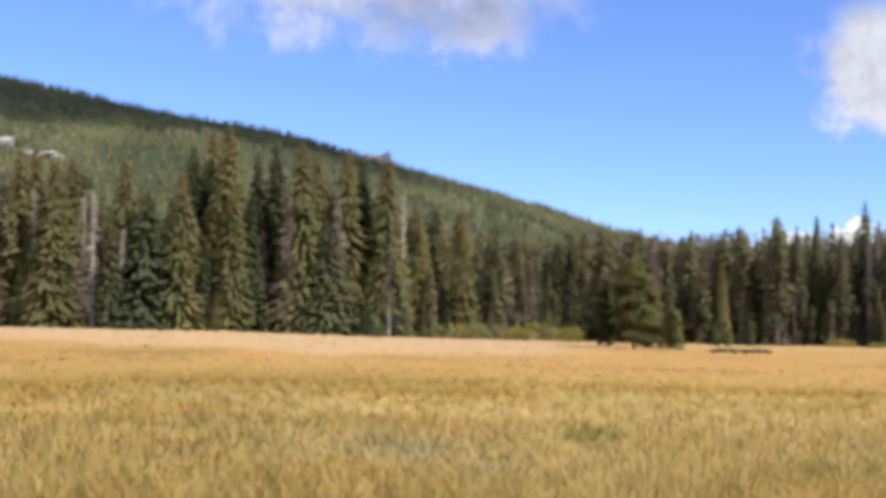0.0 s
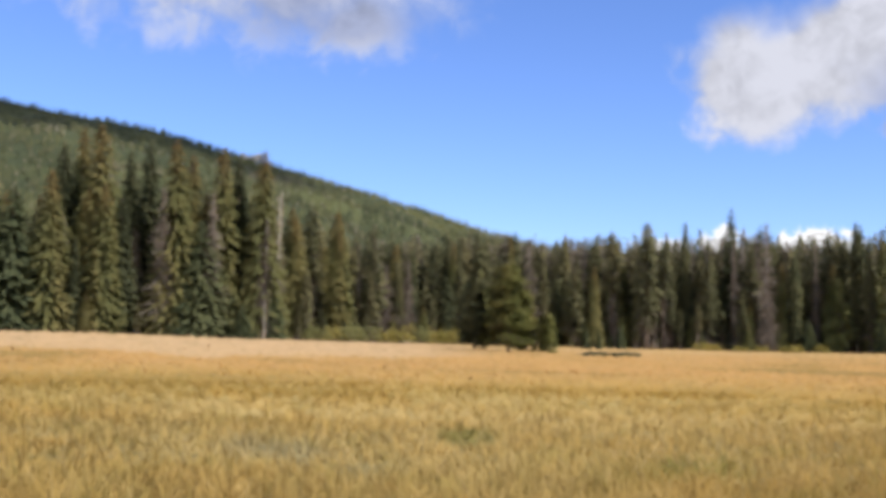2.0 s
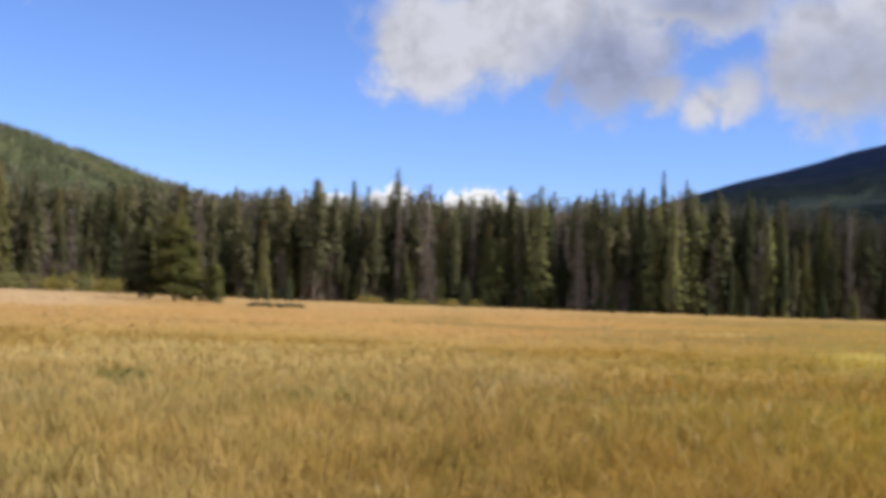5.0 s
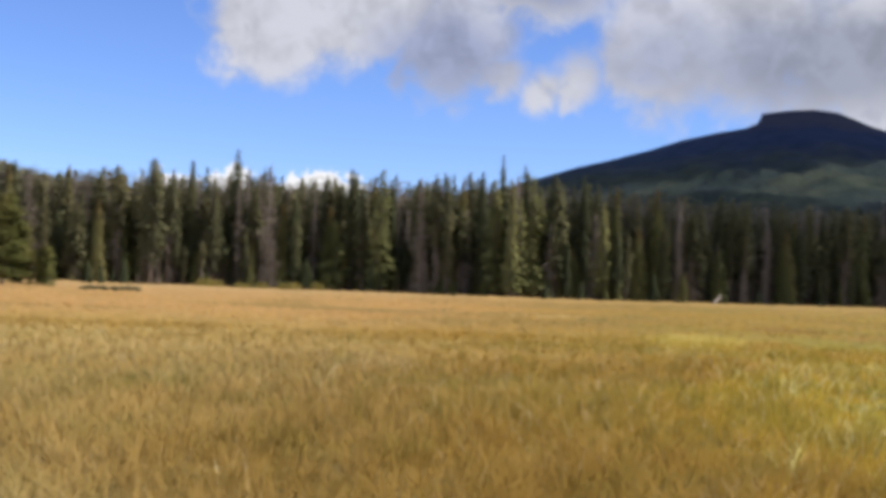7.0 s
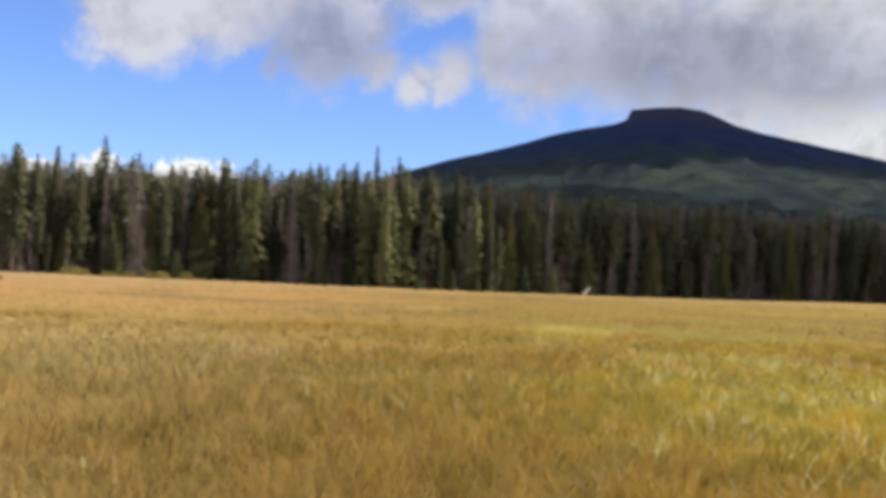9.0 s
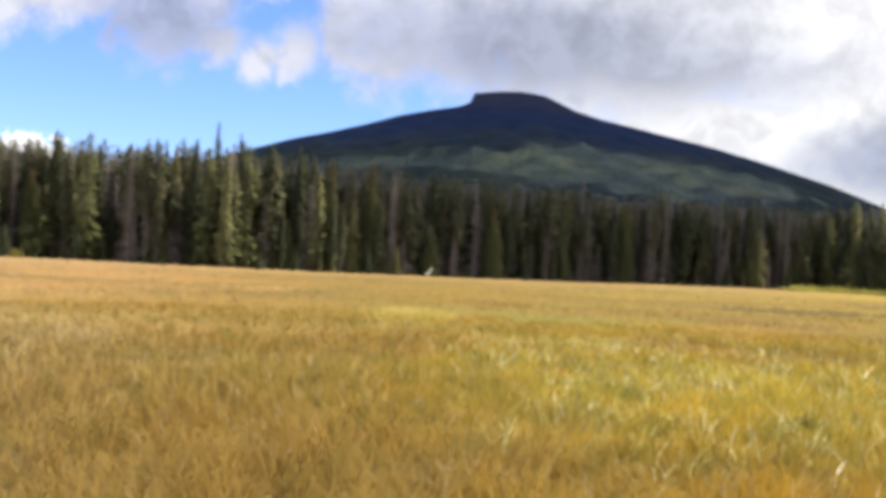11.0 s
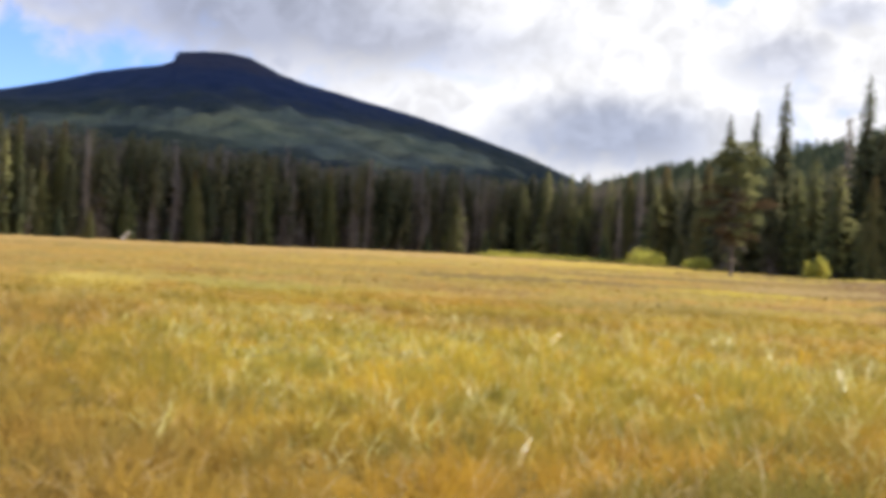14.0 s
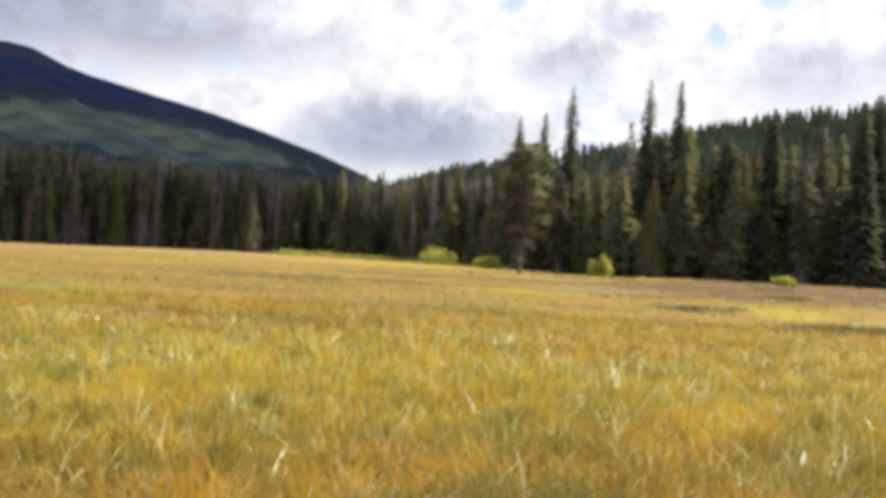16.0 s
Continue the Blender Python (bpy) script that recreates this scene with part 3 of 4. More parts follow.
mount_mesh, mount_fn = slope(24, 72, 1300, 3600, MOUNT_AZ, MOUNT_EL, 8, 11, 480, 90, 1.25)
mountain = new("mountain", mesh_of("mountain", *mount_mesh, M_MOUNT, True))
tagged(mountain, "dark forested mountain with a blunt summit under cloud", "mountain", kind="structure")

RIDGE_AZ = [58, 62, 64, 66, 69, 72, 75, 78, 82, 86, 95, 110, 130]
RIDGE_EL = [0.5, 2.15, 3.15, 3.8, 4.4, 5.0, 5.7, 6.5, 7.2, 7.8, 8.6, 8.6, 3.0]
ridge_mesh, ridge_fn = slope(58, 130, 260, 800, RIDGE_AZ, RIDGE_EL, 5, 5, 150, 50, 1.0, lower=4.0)
ridge = new("hill_east", mesh_of("hill_east", *ridge_mesh, M_HILL, True))
tagged(ridge, "wooded ridge rising behind the tall spruces", "hill", kind="structure")


def cloud_nodes(n, bsdf, out):
    v = n.noise(place(n), 0.01, 5.0, 0.6)
    n.put(bsdf.inputs["Base Color"], n.mix(v, (0.72, 0.73, 0.76), (0.85, 0.85, 0.86)))
    bsdf.inputs["Alpha"].default_value = 0.6


M_CLOUD = material("cloud", cloud_nodes, 1.0)


def cloud(spots, size, flat, seed, label):
    """An unseen cloud of lumps, added high up towards the sun to shade what lies below."""
    g = np.random.default_rng(seed)
    out = []
    for x, y, z in spots:
        k = size * g.uniform(0.85, 1.3)

        def lump(u, v):
            th, ph = u * 2 * math.pi, (v - 0.5) * math.pi
            b = 1 + 0.18 * np.sin(3 * th + x) * np.cos(ph) ** 2 + 0.1 * np.sin(7 * th + 5 * ph + y)
            return x + k * b * np.cos(ph) * np.cos(th), y + k * b * np.cos(ph) * np.sin(th), z + flat * k * b * np.sin(ph)
        out.append(grid(17, 9, lump))
    tagged(new("cloud", mesh_of("cloud", *join(out), M_CLOUD, True)), label, "cloud", kind="structure")


SUNWARD = toward(SUN_AZ, SUN_EL)


def over(fn, u, v, d):
    p = Vector([float(c) for c in fn(np.array(u), np.array(v))])
    return p + SUNWARD * d


# two unseen cloud banks, added to shade the mountain, leave a sunlit belt between
LIT_AZ = [24, 36, 39, 42, 44.5, 47, 50, 53, 55.5, 57.5, 59, 62]
LIT_TOP = [0.56, 0.56, 0.55, 0.50, 0.49, 0.54, 0.60, 0.63, 0.655, 0.66, 0.61, 0.58]
LIT_FOOT = [0.42, 0.42, 0.41, 0.35, 0.31, 0.30, 0.325, 0.325, 0.355, 0.44, 0.53, 0.57]


def ragged_edge(a, table, k):
    return np.interp(a, LIT_AZ, table) + 0.007 * np.sin(a * 1.9 + k) + 0.007 * np.sin(a * 4.7 + 2 * k) + 0.006 * np.sin(a * 10.3 + 5 * k)


def bank_layer(low, high, k):
    """One unseen shading layer: the slope copied sunward, with a swollen top and torn edges."""
    def skin(swell):
        def fn(u, w):
            a = 24 + 38 * u
            v0, v1 = low(a, k), high(a, k)
            x, y, z = mount_fn((a - 24) / 48, v0 + (v1 - v0) * w)
            d = 2600 + 90 * k + swell * np.sin(w * math.pi)
            return x + SUNWARD.x * d, y + SUNWARD.y * d, z + SUNWARD.z * d
        return grid(110, 12, fn)
    return join([skin(0), skin(60)])


upper = [bank_layer(lambda a, k: ragged_edge(a, LIT_TOP, k) - 0.03 + 0.03 * k, lambda a, k: 0.86 + 0 * a, k) for k in range(3)]
lower = [bank_layer(lambda a, k: 0.03 + 0 * a, lambda a, k: ragged_edge(a, LIT_FOOT, k + 4) + 0.03 - 0.03 * k, k) for k in range(3)]
tagged(new("cloud", mesh_of("cloud", *join(upper), M_CLOUD, True)), "unseen cloud bank added to shade the mountain top", "cloud", kind="structure")
tagged(new("cloud", mesh_of("cloud", *join(lower), M_CLOUD, True)), "unseen cloud bank added to shade the mountain's foot", "cloud", kind="structure")
cloud([over(hill_fn, (a + 60) / 76, v, 1500) for a in np.arange(-24, -2.5, 2.3) for v in ((0.80, 0.73 - 0.004 * (a + 22), 0.67 + 0.006 * (a + 22)) + ((0.62, 0.57) if a < -11 else ()))], 78, 0.25, 62, "unseen cloud added to shade the upper hill")
cloud([Vector(at_az(a, float(edge_at(a)[0]) + 49)) + SUNWARD * 900 for a in range(35, 60, 3)], 40, 0.25, 63, "unseen cloud added to shade the forest edge")


def small_conifer(g, tiers=3, sides=6):
    """A far tree of unit height as ragged stacked skirts."""
    pieces = []
    for k in range(tiers):
        f = k / tiers
        z0, z1 = 0.05 + 0.93 * f, min(1.0, 0.05 + 0.93 * f + 1.5 / tiers + 0.03)
        r = 0.17 * (1 - f) ** 0.75 * g.uniform(0.85, 1.15)
        a = np.arange(sides) * 2 * math.pi / sides + g.uniform(0, 6)
        rr = r * g.uniform(0.5, 1.2, sides)
        v = np.stack([rr * np.cos(a), rr * np.sin(a), z0 + g.uniform(-0.04, 0.04, sides)], 1)
        v = np.concatenate([v, [[g.uniform(-0.01, 0.01), g.uniform(-0.01, 0.01), z1]]])
        pieces.append((v, np.array([(i, (i + 1) % sides, sides) for i in range(sides)])))
    return join(pieces)


def scatter(name, spots, heights, shapes, mat, label, seed, wide=1.0):
    """Many far trees as one mesh."""
    g = np.random.default_rng(seed)
    out = []
    for (x, y, z), h in zip(spots, heights):
        v, t = shapes[g.integers(len(shapes))]
        c, s = math.cos(a := g.uniform(0, 6.28)), math.sin(a)
        w = h * g.uniform(0.8, 1.25) * wide
        out.append((np.stack([(v[:, 0] * c - v[:, 1] * s) * w + x, (v[:, 0] * s + v[:, 1] * c) * w + y, v[:, 2] * h + z], 1), t))
    return tagged(new(name, mesh_of(name, *join(out), mat)), label, "forest", kind="stuff")


rng = np.random.default_rng(11)
far_shapes = [small_conifer(rng) for _ in range(8)]


def spread(fn, count, u0, u1, v0, v1, bias):
    u, v = rng.uniform(u0, u1, count), v0 + (v1 - v0) * rng.uniform(0, 1, count) ** bias
    return np.stack(fn(u, v), 1)


spots = spread(hill_fn, 17000, 0.42, 0.99, 0.02, 0.82, 0.8)
scatter("hill_forest", spots, rng.uniform(4, 8.5, len(spots)), far_shapes, M_FAR, "dense green conifer forest covering the hillside", 21)
spots = spread(ridge_fn, 5600, 0.0, 0.7, 0.02, 0.82, 0.85)
scatter("ridge_forest", spots, rng.uniform(8, 15, len(spots)), far_shapes, M_RIDGE, "olive conifer forest covering the ridge", 22)

# ================= trees =================
# where the pieces of a bough begin and end along it, and on which side they lie
FAN = ((0.0, 0.62, 1), (0.1, 0.7, -1), (0.42, 1.0, 1), (0.5, 1.06, -1))
FINE_FAN = tuple((s, s + 0.36, k) for s in (0.02, 0.2, 0.38, 0.54, 0.70) for k in (0.62, -0.62))


def sprays(g, height, base, radius, droop, density, ragged, profile, gaps=0.0, lumpy=1.0, fan=FAN):
    """Needle sprays of a conifer: drooping boughs all round the trunk, each a jagged fan of small triangles."""
    vs = []
    p1, p2 = g.uniform(0, 6.28, 2)
    z, turn = base * height, g.uniform(0, 6.28)
    while z < height * 0.992:
        f = (z / height - base) / (1 - base)
        prof = profile(f) * min(1.0, 0.65 + f * 5)
        z += (height * 0.0125 + 0.07) / max(4.0, density * (0.3 + 0.7 * prof)) * g.uniform(0.5, 1.5)
        turn += 2.4 + g.uniform(-0.5, 0.5)
        if g.uniform() < ragged * 0.25 + gaps * f:
            continue
        lump = 1 + lumpy * (0.10 * math.sin(z * 0.45 + p1 + 2 * turn) + 0.05 * math.sin(z * 1.3 + p2 - turn))
        L = radius * prof * lump * g.uniform(1 - ragged, 1.12) + 0.14
        ca, sa = math.cos(turn), math.sin(turn)
        dz = droop * L * g.uniform(0.3, 1.6)
        w = 0.11 * L + 0.10
        for s0, s1, side in fan:
            r0, r1 = 0.05 + L * s0, 0.05 + L * s1
            z0, z1 = z - dz * s0 ** 1.3, z - dz * s1 ** 1.3
            ww = w * (1.15 - 0.5 * s0) * g.uniform(0.6, 1.3) * side
            rm = (r0 + r1) / 2 * 0.97
            vs += [(ca * r0, sa * r0, z0 + 0.05), (ca * r1, sa * r1, z1), (ca * rm - sa * ww, sa * rm + ca * ww, (z0 + z1) / 2 - abs(ww) * g.uniform(-0.5, 1.6))]
    vs = np.array(vs)
    return vs, np.arange(len(vs)).reshape(-1, 3)


def tapering(power):
    return lambda f: (1 - f) ** power


def pine_like(g):
    """An uneven pine crown: widest about its middle, blunt at the top."""
    at = (0, 0.15, 0.35, 0.55, 0.75, 0.9, 0.97, 1)
    wide = [k * g.uniform(0.72, 1.2) for k in (0.55, 0.85, 1.0, 0.92, 0.70, 0.44, 0.22, 0.05)]
    return lambda f: float(np.interp(f, at, wide))


def spire(f):
    """Broad below, drawn out into a long thin top."""
    return float(np.interp(f, (0, 0.25, 0.5, 0.68, 0.85, 1), (0.95, 0.9, 0.66, 0.44, 0.29, 0.04)))


def bare_twigs(g, height, lo, hi, length, count, mat_w=0.035):
    """Dead branches: thin crooked slivers that hang a little."""
    out = []
    for _ in range(count):
        z = height * g.uniform(lo, hi)
        a = g.uniform(0, 6.28)
        L = length * g.uniform(0.45, 1.0) * (1.12 - z / height) ** 0.8 * (1 + 0.3 * math.sin(z * 0.9 + 2 * a + length * 3) + 0.2 * math.sin(z * 2.1 - a))
        ca, sa = math.cos(a), math.sin(a)
        p0, p2 = np.array([0, 0, z]), np.array([ca * L, sa * L, z - L * g.uniform(0.0, 0.6)])
        p1 = (p0 + p2) / 2 + np.array([g.uniform(-.1, .1), g.uniform(-.1, .1), L * 0.1])
        w = mat_w * g.uniform(0.7, 1.4)
        b = g.uniform(0, 3.14)
        o = np.array([-sa * math.cos(b), ca * math.cos(b), math.sin(b)]) * w
        v = np.array([p0 + o, p0 - o, p1 + o * .8, p1 - o * .8, p2])
        t = np.array([(0, 1, 2), (1, 3, 2), (2, 3, 4)])
        out.append((v, t))
    return join(out)


def trunk_shape(g, height, r, top=0.02, lean=0.12):
    n = 9
    bend = g.uniform(-lean, lean, 2)
    pts = [(bend[0] * (k / n) ** 2, bend[1] * (k / n) ** 2, height * k / n - (0.3 if k == 0 else 0)) for k in range(n + 1)]
    rad = [r * (1.25 if k == 0 else 1) * (1 - k / n) ** 0.85 + top for k in range(n + 1)]
    return tube(pts, rad)


def variants(kind, seed):
    """The parts of one tree of that kind: its height and a list of (part, mesh)."""
    g = np.random.default_rng(seed)
    nm = "tree_%s_%d" % (kind, seed)
    if kind in "SDBTN":
        H, mat, base, rad, droop, dens, ragged, prof, gaps = {
            "S": (22, M_SPRUCE, 0.04, 2.7, 0.62, 18, 0.30, tapering(0.62), 0.0),
            "D": (22, M_FIR, 0.03, 2.5, 0.55, 18, 0.36, tapering(0.64), 0.0),
            "B": (13, M_BLUE, 0.01, 2.7, 0.50, 18, 0.24, tapering(0.75), 0.0),
            "T": (23, M_SPIRE, 0.03, 2.7, 0.50, 15, 0.45, spire, 0.06),
            "N": (19, M_FIR, 0.05, 2.1, 0.40, 12, 0.5, pine_like(g), 0.0)}[kind]
        crown = sprays(g, H, base, rad * g.uniform(0.9, 1.1), droop, dens, ragged, prof, gaps, fan=FINE_FAN if kind in "SB" else FAN)
        parts = [("trunk", mesh_of(nm, *trunk_shape(g, H, 0.26), M_BARK)), ("crown", leafy(nm, *crown, mat))]
        if kind == "S":
            parts.append(("deadwood", mesh_of(nm, *bare_twigs(g, H, 0.03, 0.5, 2.5, 120, 0.05), M_LICHEN)))
        return H, parts
    if kind in "LP":
        H = 19
        crown = sprays(g, H, g.uniform(0.12, 0.48) if kind == "L" else 0.06, 2.0 if kind == "L" else 2.7, 0.25, 10, 0.6, pine_like(g) if kind == "L" else tapering(0.55), 0.0, 2.2)
        return H, [("trunk", mesh_of(nm, *trunk_shape(g, H, 0.21), M_BARK)), ("crown", leafy(nm, *crown, M_PINE if kind == "L" else M_PALE)),
                   ("deadwood", mesh_of(nm, *bare_twigs(g, H, 0.04, 0.7, 2.1, 260, 0.055), M_LICHEN))]
    if kind == "W":
        H = 18
        return H, [("trunk", mesh_of(nm, *trunk_shape(g, H, 0.22, 0.04, 0.4), M_SNAG)), ("deadwood", mesh_of(nm, *bare_twigs(g, H, 0.05, 0.95, 2.0, 380, 0.06), M_BONE))]
    H = 18   # dead
    return H, [("trunk", mesh_of(nm, *trunk_shape(g, H, 0.13, 0.025, 0.3), M_DEAD)), ("deadwood", mesh_of(nm, *bare_twigs(g, H, 0.04, 0.97, 2.3, 760, 0.055), M_LICHEN))]


KINDS = {
    "S": ("spruce_tree", "tall green spruce with drooping boughs at the meadow edge", "spruce"),
    "D": ("fir_tree", "dark dense fir with a pointed top at the forest edge", "fir"),
    "B": ("young_spruce", "blue-green young spruce with boughs to the ground", "spruce"),
    "T": ("spire_spruce", "tall spruce with a thin ragged spire top", "spruce"),
    "N": ("slender_fir", "slender dark fir crowded at the forest edge", "fir"),
    "L": ("lodgepole_pine", "olive lodgepole pine with grey dead lower branches", "pine"),
    "P": ("pale_pine", "pale sunlit green pine at the forest edge", "pine"),
    "W": ("dead_tree", "bleached pale dead conifer snag with broken branches", "dead tree"),
    "G": ("dead_tree", "standing dead grey conifer with bare branches", "dead tree"),
}
COUNT = {"S": 5, "D": 3, "B": 2, "T": 3, "N": 4, "L": 6, "P": 3, "G": 4, "W": 2}
shapes = {k: [variants(k, 100 * i + 7 + ord(k)) for i in range(c)] for k, c in COUNT.items()}
first = {}
tree_rng = np.random.default_rng(5)


def plant(kind, az_, d, height, wide=1.0):
    """One tree of a kind with its foot on the ground."""
    name, label, cat = KINDS[kind]
    i = int(tree_rng.integers(COUNT[kind]))
    H, parts = shapes[kind][i]
    x, y, z = at_az(az_, d)
    k = height / H
    w = k * wide * (tree_rng.uniform(0.7, 1.25) if 1 < az_ < 66 else tree_rng.uniform(0.95, 1.2)) * (0.98 if 1 < az_ < 66 else 1.2 if az_ > 66 and kind in "SDLP" else 1.24 if az_ < 1 and kind in "SDB" else 1.0)
    m = pose(x, y, z - 0.05, tree_rng.normal(0, 0.7), tree_rng.normal(0, 0.7), tree_rng.uniform(0, 360)) @ Matrix.Diagonal((w, w, k, 1))
    if (kind, i) in first:
        f = first[kind, i].scale
        return copy_thing(first[kind, i], m @ Matrix.Diagonal((1 / f[0], 1 / f[1], 1 / f[2], 1)))
    top = tagged(new(name), label, cat, "trees of the forest edge")
    for pname, me in parts:
        new(pname, me).parent = top
    top.matrix_basis = m
    first[kind, i] = top
    return top


WEST = [(-20.8, 158, 19.3, 'L'), (-20.0, 161, 22.4, 'S'), (-19.4, 163, 23.5, 'S'), (-19.3, 156, 17.2, 'W'), (-18.7, 160, 20.9, 'L'), (-17.9, 161, 22.1, 'S'), (-17.3, 156, 17.0, 'W'), (-16.8, 154, 17.1, 'W'), (-15.6, 159, 22.0, 'S'), (-15.7, 154, 12.7, 'W'), (-14.6, 155, 18.0, 'B'), (-13.6, 158, 15.6, 'L'), (-12.3, 161, 24.5, 'D'), (-12.4, 157, 14.8, 'W'), (-11.6, 163, 26.7, 'S'), (-10.9, 158, 26.5, 'S'), (-9.4, 162, 23.9, 'D'), (-8.6, 164, 25.5, 'D'), (-7.4, 156, 25.0, 'S'), (-6.7, 160, 23.7, 'S'), (-6.2, 155, 14.8, 'B'), (-5.3, 158, 24.6, 'S'), (-4.6, 161, 24.1, 'D'), (-3.6, 157, 24.4, 'S'), (-2.8, 158, 19.6, 'W'), (-1.9, 163, 16.5, 'S'), (-1.1, 169, 18.7, 'L'), (-0.0, 174, 18.8, 'S'), (-3.3, 153, 5.5, 'W'), (-2.9, 156, 7.1, 'B'), (-1.4, 161, 9.7, 'L')]
NORTH = [(0.1, 175, 17.0, 'D'), (1.6, 175, 14.0, 'L'), (2.7, 180, 14.9, 'S'), (3.6, 181, 13.9, 'D'), (4.5, 187, 15.3, 'L'), (5.5, 186, 15.9, 'S'), (6.0, 190, 17.7, 'L'), (7.1, 190, 16.9, 'L'), (8.2, 194, 17.8, 'S'), (9.8, 194, 17.0, 'L'), (10.8, 198, 18.6, 'S'), (12.2, 196, 17.7, 'L'), (13.3, 198, 17.5, 'S'), (14.6, 195, 20.0, 'L'), (15.5, 194, 19.0, 'G'), (16.4, 194, 20.2, 'D'), (17.3, 196, 16.1, 'G'), (18.4, 194, 22.3, 'T'), (19.8, 195, 19.6, 'L'), (20.9, 195, 17.6, 'G')]
NORTH_EAST = [(22.0, 194, 15.8, 'L'), (22.5, 197, 17.0, 'G'), (23.4, 194, 17.8, 'L'), (24.9, 195, 19.0, 'S'), (25.9, 194, 18.5, 'D'), (27.1, 190, 18.3, 'L'), (28.2, 190, 17.9, 'G'), (29.2, 188, 18.6, 'S'), (30.2, 186, 19.6, 'D'), (31.2, 188, 22.5, 'T'), (32.1, 186, 20.8, 'T'), (30.9, 181, 16.5, 'P'), (32.0, 179, 15.2, 'P'), (33.0, 183, 17.2, 'P'), (31.6, 177, 16.5, 'P'), (32.6, 180, 18.5, 'P'), (35.1, 185, 19.3, 'D'), (35.6, 187, 18.5, 'D'), (36.6, 185, 17.9, 'S'), (37.5, 187, 16.3, 'L'), (38.6, 188, 17.7, 'S'), (39.5, 189, 17.1, 'G'), (40.4, 188, 16.0, 'L'), (41.4, 194, 17.3, 'D'), (42.6, 197, 16.2, 'L')]
EAST = [(43.6, 202, 16.3, 'G'), (44.7, 207, 15.4, 'S'), (45.9, 210, 16.3, 'D'), (46.7, 212, 15.6, 'L'), (47.8, 219, 16.0, 'S'), (48.9, 222, 15.6, 'G'), (49.7, 228, 16.3, 'L'), (50.6, 232, 15.9, 'S'), (52.9, 239, 17.7, 'D'), (51.9, 238, 16.1, 'G'), (53.9, 245, 16.7, 'L'), (55.0, 246, 18.1, 'G'), (55.9, 248, 17.8, 'G'), (56.9, 248, 17.9, 'G'), (58.0, 251, 17.2, 'G'), (59.0, 253, 16.6, 'L'), (59.8, 256, 16.2, 'L'), (60.8, 251, 16.5, 'S'), (62.0, 242, 15.4, 'P'), (62.9, 244, 18.0, 'S'), (63.9, 232, 16.2, 'P'), (64.9, 234, 17.6, 'S'), (65.8, 228, 18.3, 'D'), (66.5, 219, 18.2, 'S')]
SOUTH_EAST = [(67.7, 207, 15.8, 'L'), (68.4, 200, 17.2, 'S'), (69.3, 190, 24.1, 'T'), (70.4, 178, 23.4, 'T'), (71.6, 168, 26.0, 'T'), (72.5, 160, 13.9, 'P'), (73.2, 158, 14.9, 'P'), (74.5, 162, 21.1, 'G'), (75.2, 157, 25.4, 'T'), (76.0, 158, 19.2, 'L'), (76.6, 157, 25.3, 'T'), (77.2, 156, 19.5, 'P'), (78.2, 158, 17.3, 'P'), (78.9, 154, 17.9, 'L'), (79.7, 152, 15.4, 'S'), (80.3, 157, 16.6, 'S'), (80.9, 148, 20.9, 'D'), (81.7, 152, 17.2, 'P'), (82.3, 146, 14.4, 'L'), (83.2, 150, 18.3, 'L'), (84.0, 155, 18.8, 'P'), (84.8, 142, 20.9, 'D'), (85.5, 146, 22.3, 'D'), (86.2, 150, 20.6, 'S'),
              (70.2, 168, 13.0, 'P'), (71.4, 160, 13.5, 'L'), (74.2, 149, 13.5, 'P'), (75.7, 146, 12.0, 'S'), (77.1, 148, 15.0, 'P'), (79.3, 144, 13.0, 'P'), (82.5, 141, 12.5, 'L'), (83.5, 145, 14.0, 'P')]
for group_ in (WEST, NORTH, NORTH_EAST, EAST, SOUTH_EAST):
    for a, d, h, k in group_:
        plant(k, a, d, h)

# the rest of the forest's edge: lower trees between and just behind the tall ones
TOP_AZ = [-60, -21, -4, 0.5, 9, 16, 30, 40, 55, 65, 72, 80, 95, 130]
TOP_H = [20.5, 20.5, 19.4, 16.4, 18.7, 19.5, 19.3, 17.8, 18, 17.5, 15, 17.5, 19, 19]
MIXES = [(-60, "SSDLSDGS"), (1, "LLPLLGNL"), (16, "LGGLGNLGPL"), (30, "LPGNPLGNL"), (40, "LNGNGLLNLG"), (57, "LGGNPLNG"), (66, "LPSPLPSB")]
a = -30.0
while a < 98:
    d, _ = edge_at(a)
    mix = [m for lo, m in MIXES if a >= lo][-1]
    k = mix[int(tree_rng.integers(len(mix)))]
    h = float(np.interp(a, TOP_AZ, TOP_H)) * (1.03 - 0.55 * tree_rng.uniform(0, 1) ** 1.3 if a < 66 else tree_rng.uniform(0.45, 0.85))
    plant(k, a, float(d) + tree_rng.uniform(-2, 15), h)
    a += math.degrees(tree_rng.uniform(0.25, 1.95) * (1.0 if a < 66 else 1.4) / float(d))


a = 1.0
while a < 66:
    d = float(edge_at(a)[0])
    plant("LPLNGLSG"[int(tree_rng.integers(8))] if a > 40 else "LLPNLSPG"[int(tree_rng.integers(8))], a, d + tree_rng.uniform(-2, 5), float(np.interp(a, TOP_AZ, TOP_H)) * tree_rng.uniform(0.28, 0.72), 1.35)
    a += math.degrees(tree_rng.uniform(0.5, 3.6) / d)

for k in range(70):
    a = -19 + 105 * (k + float(tree_rng.uniform(0, 1))) / 70
    plant("LPSB"[int(tree_rng.integers(4))] if a > 5 else "LSLB"[int(tree_rng.integers(4))], a, float(edge_at(a)[0]) - tree_rng.uniform(0, 3), tree_rng.uniform(2.0, 5.5), 1.5)


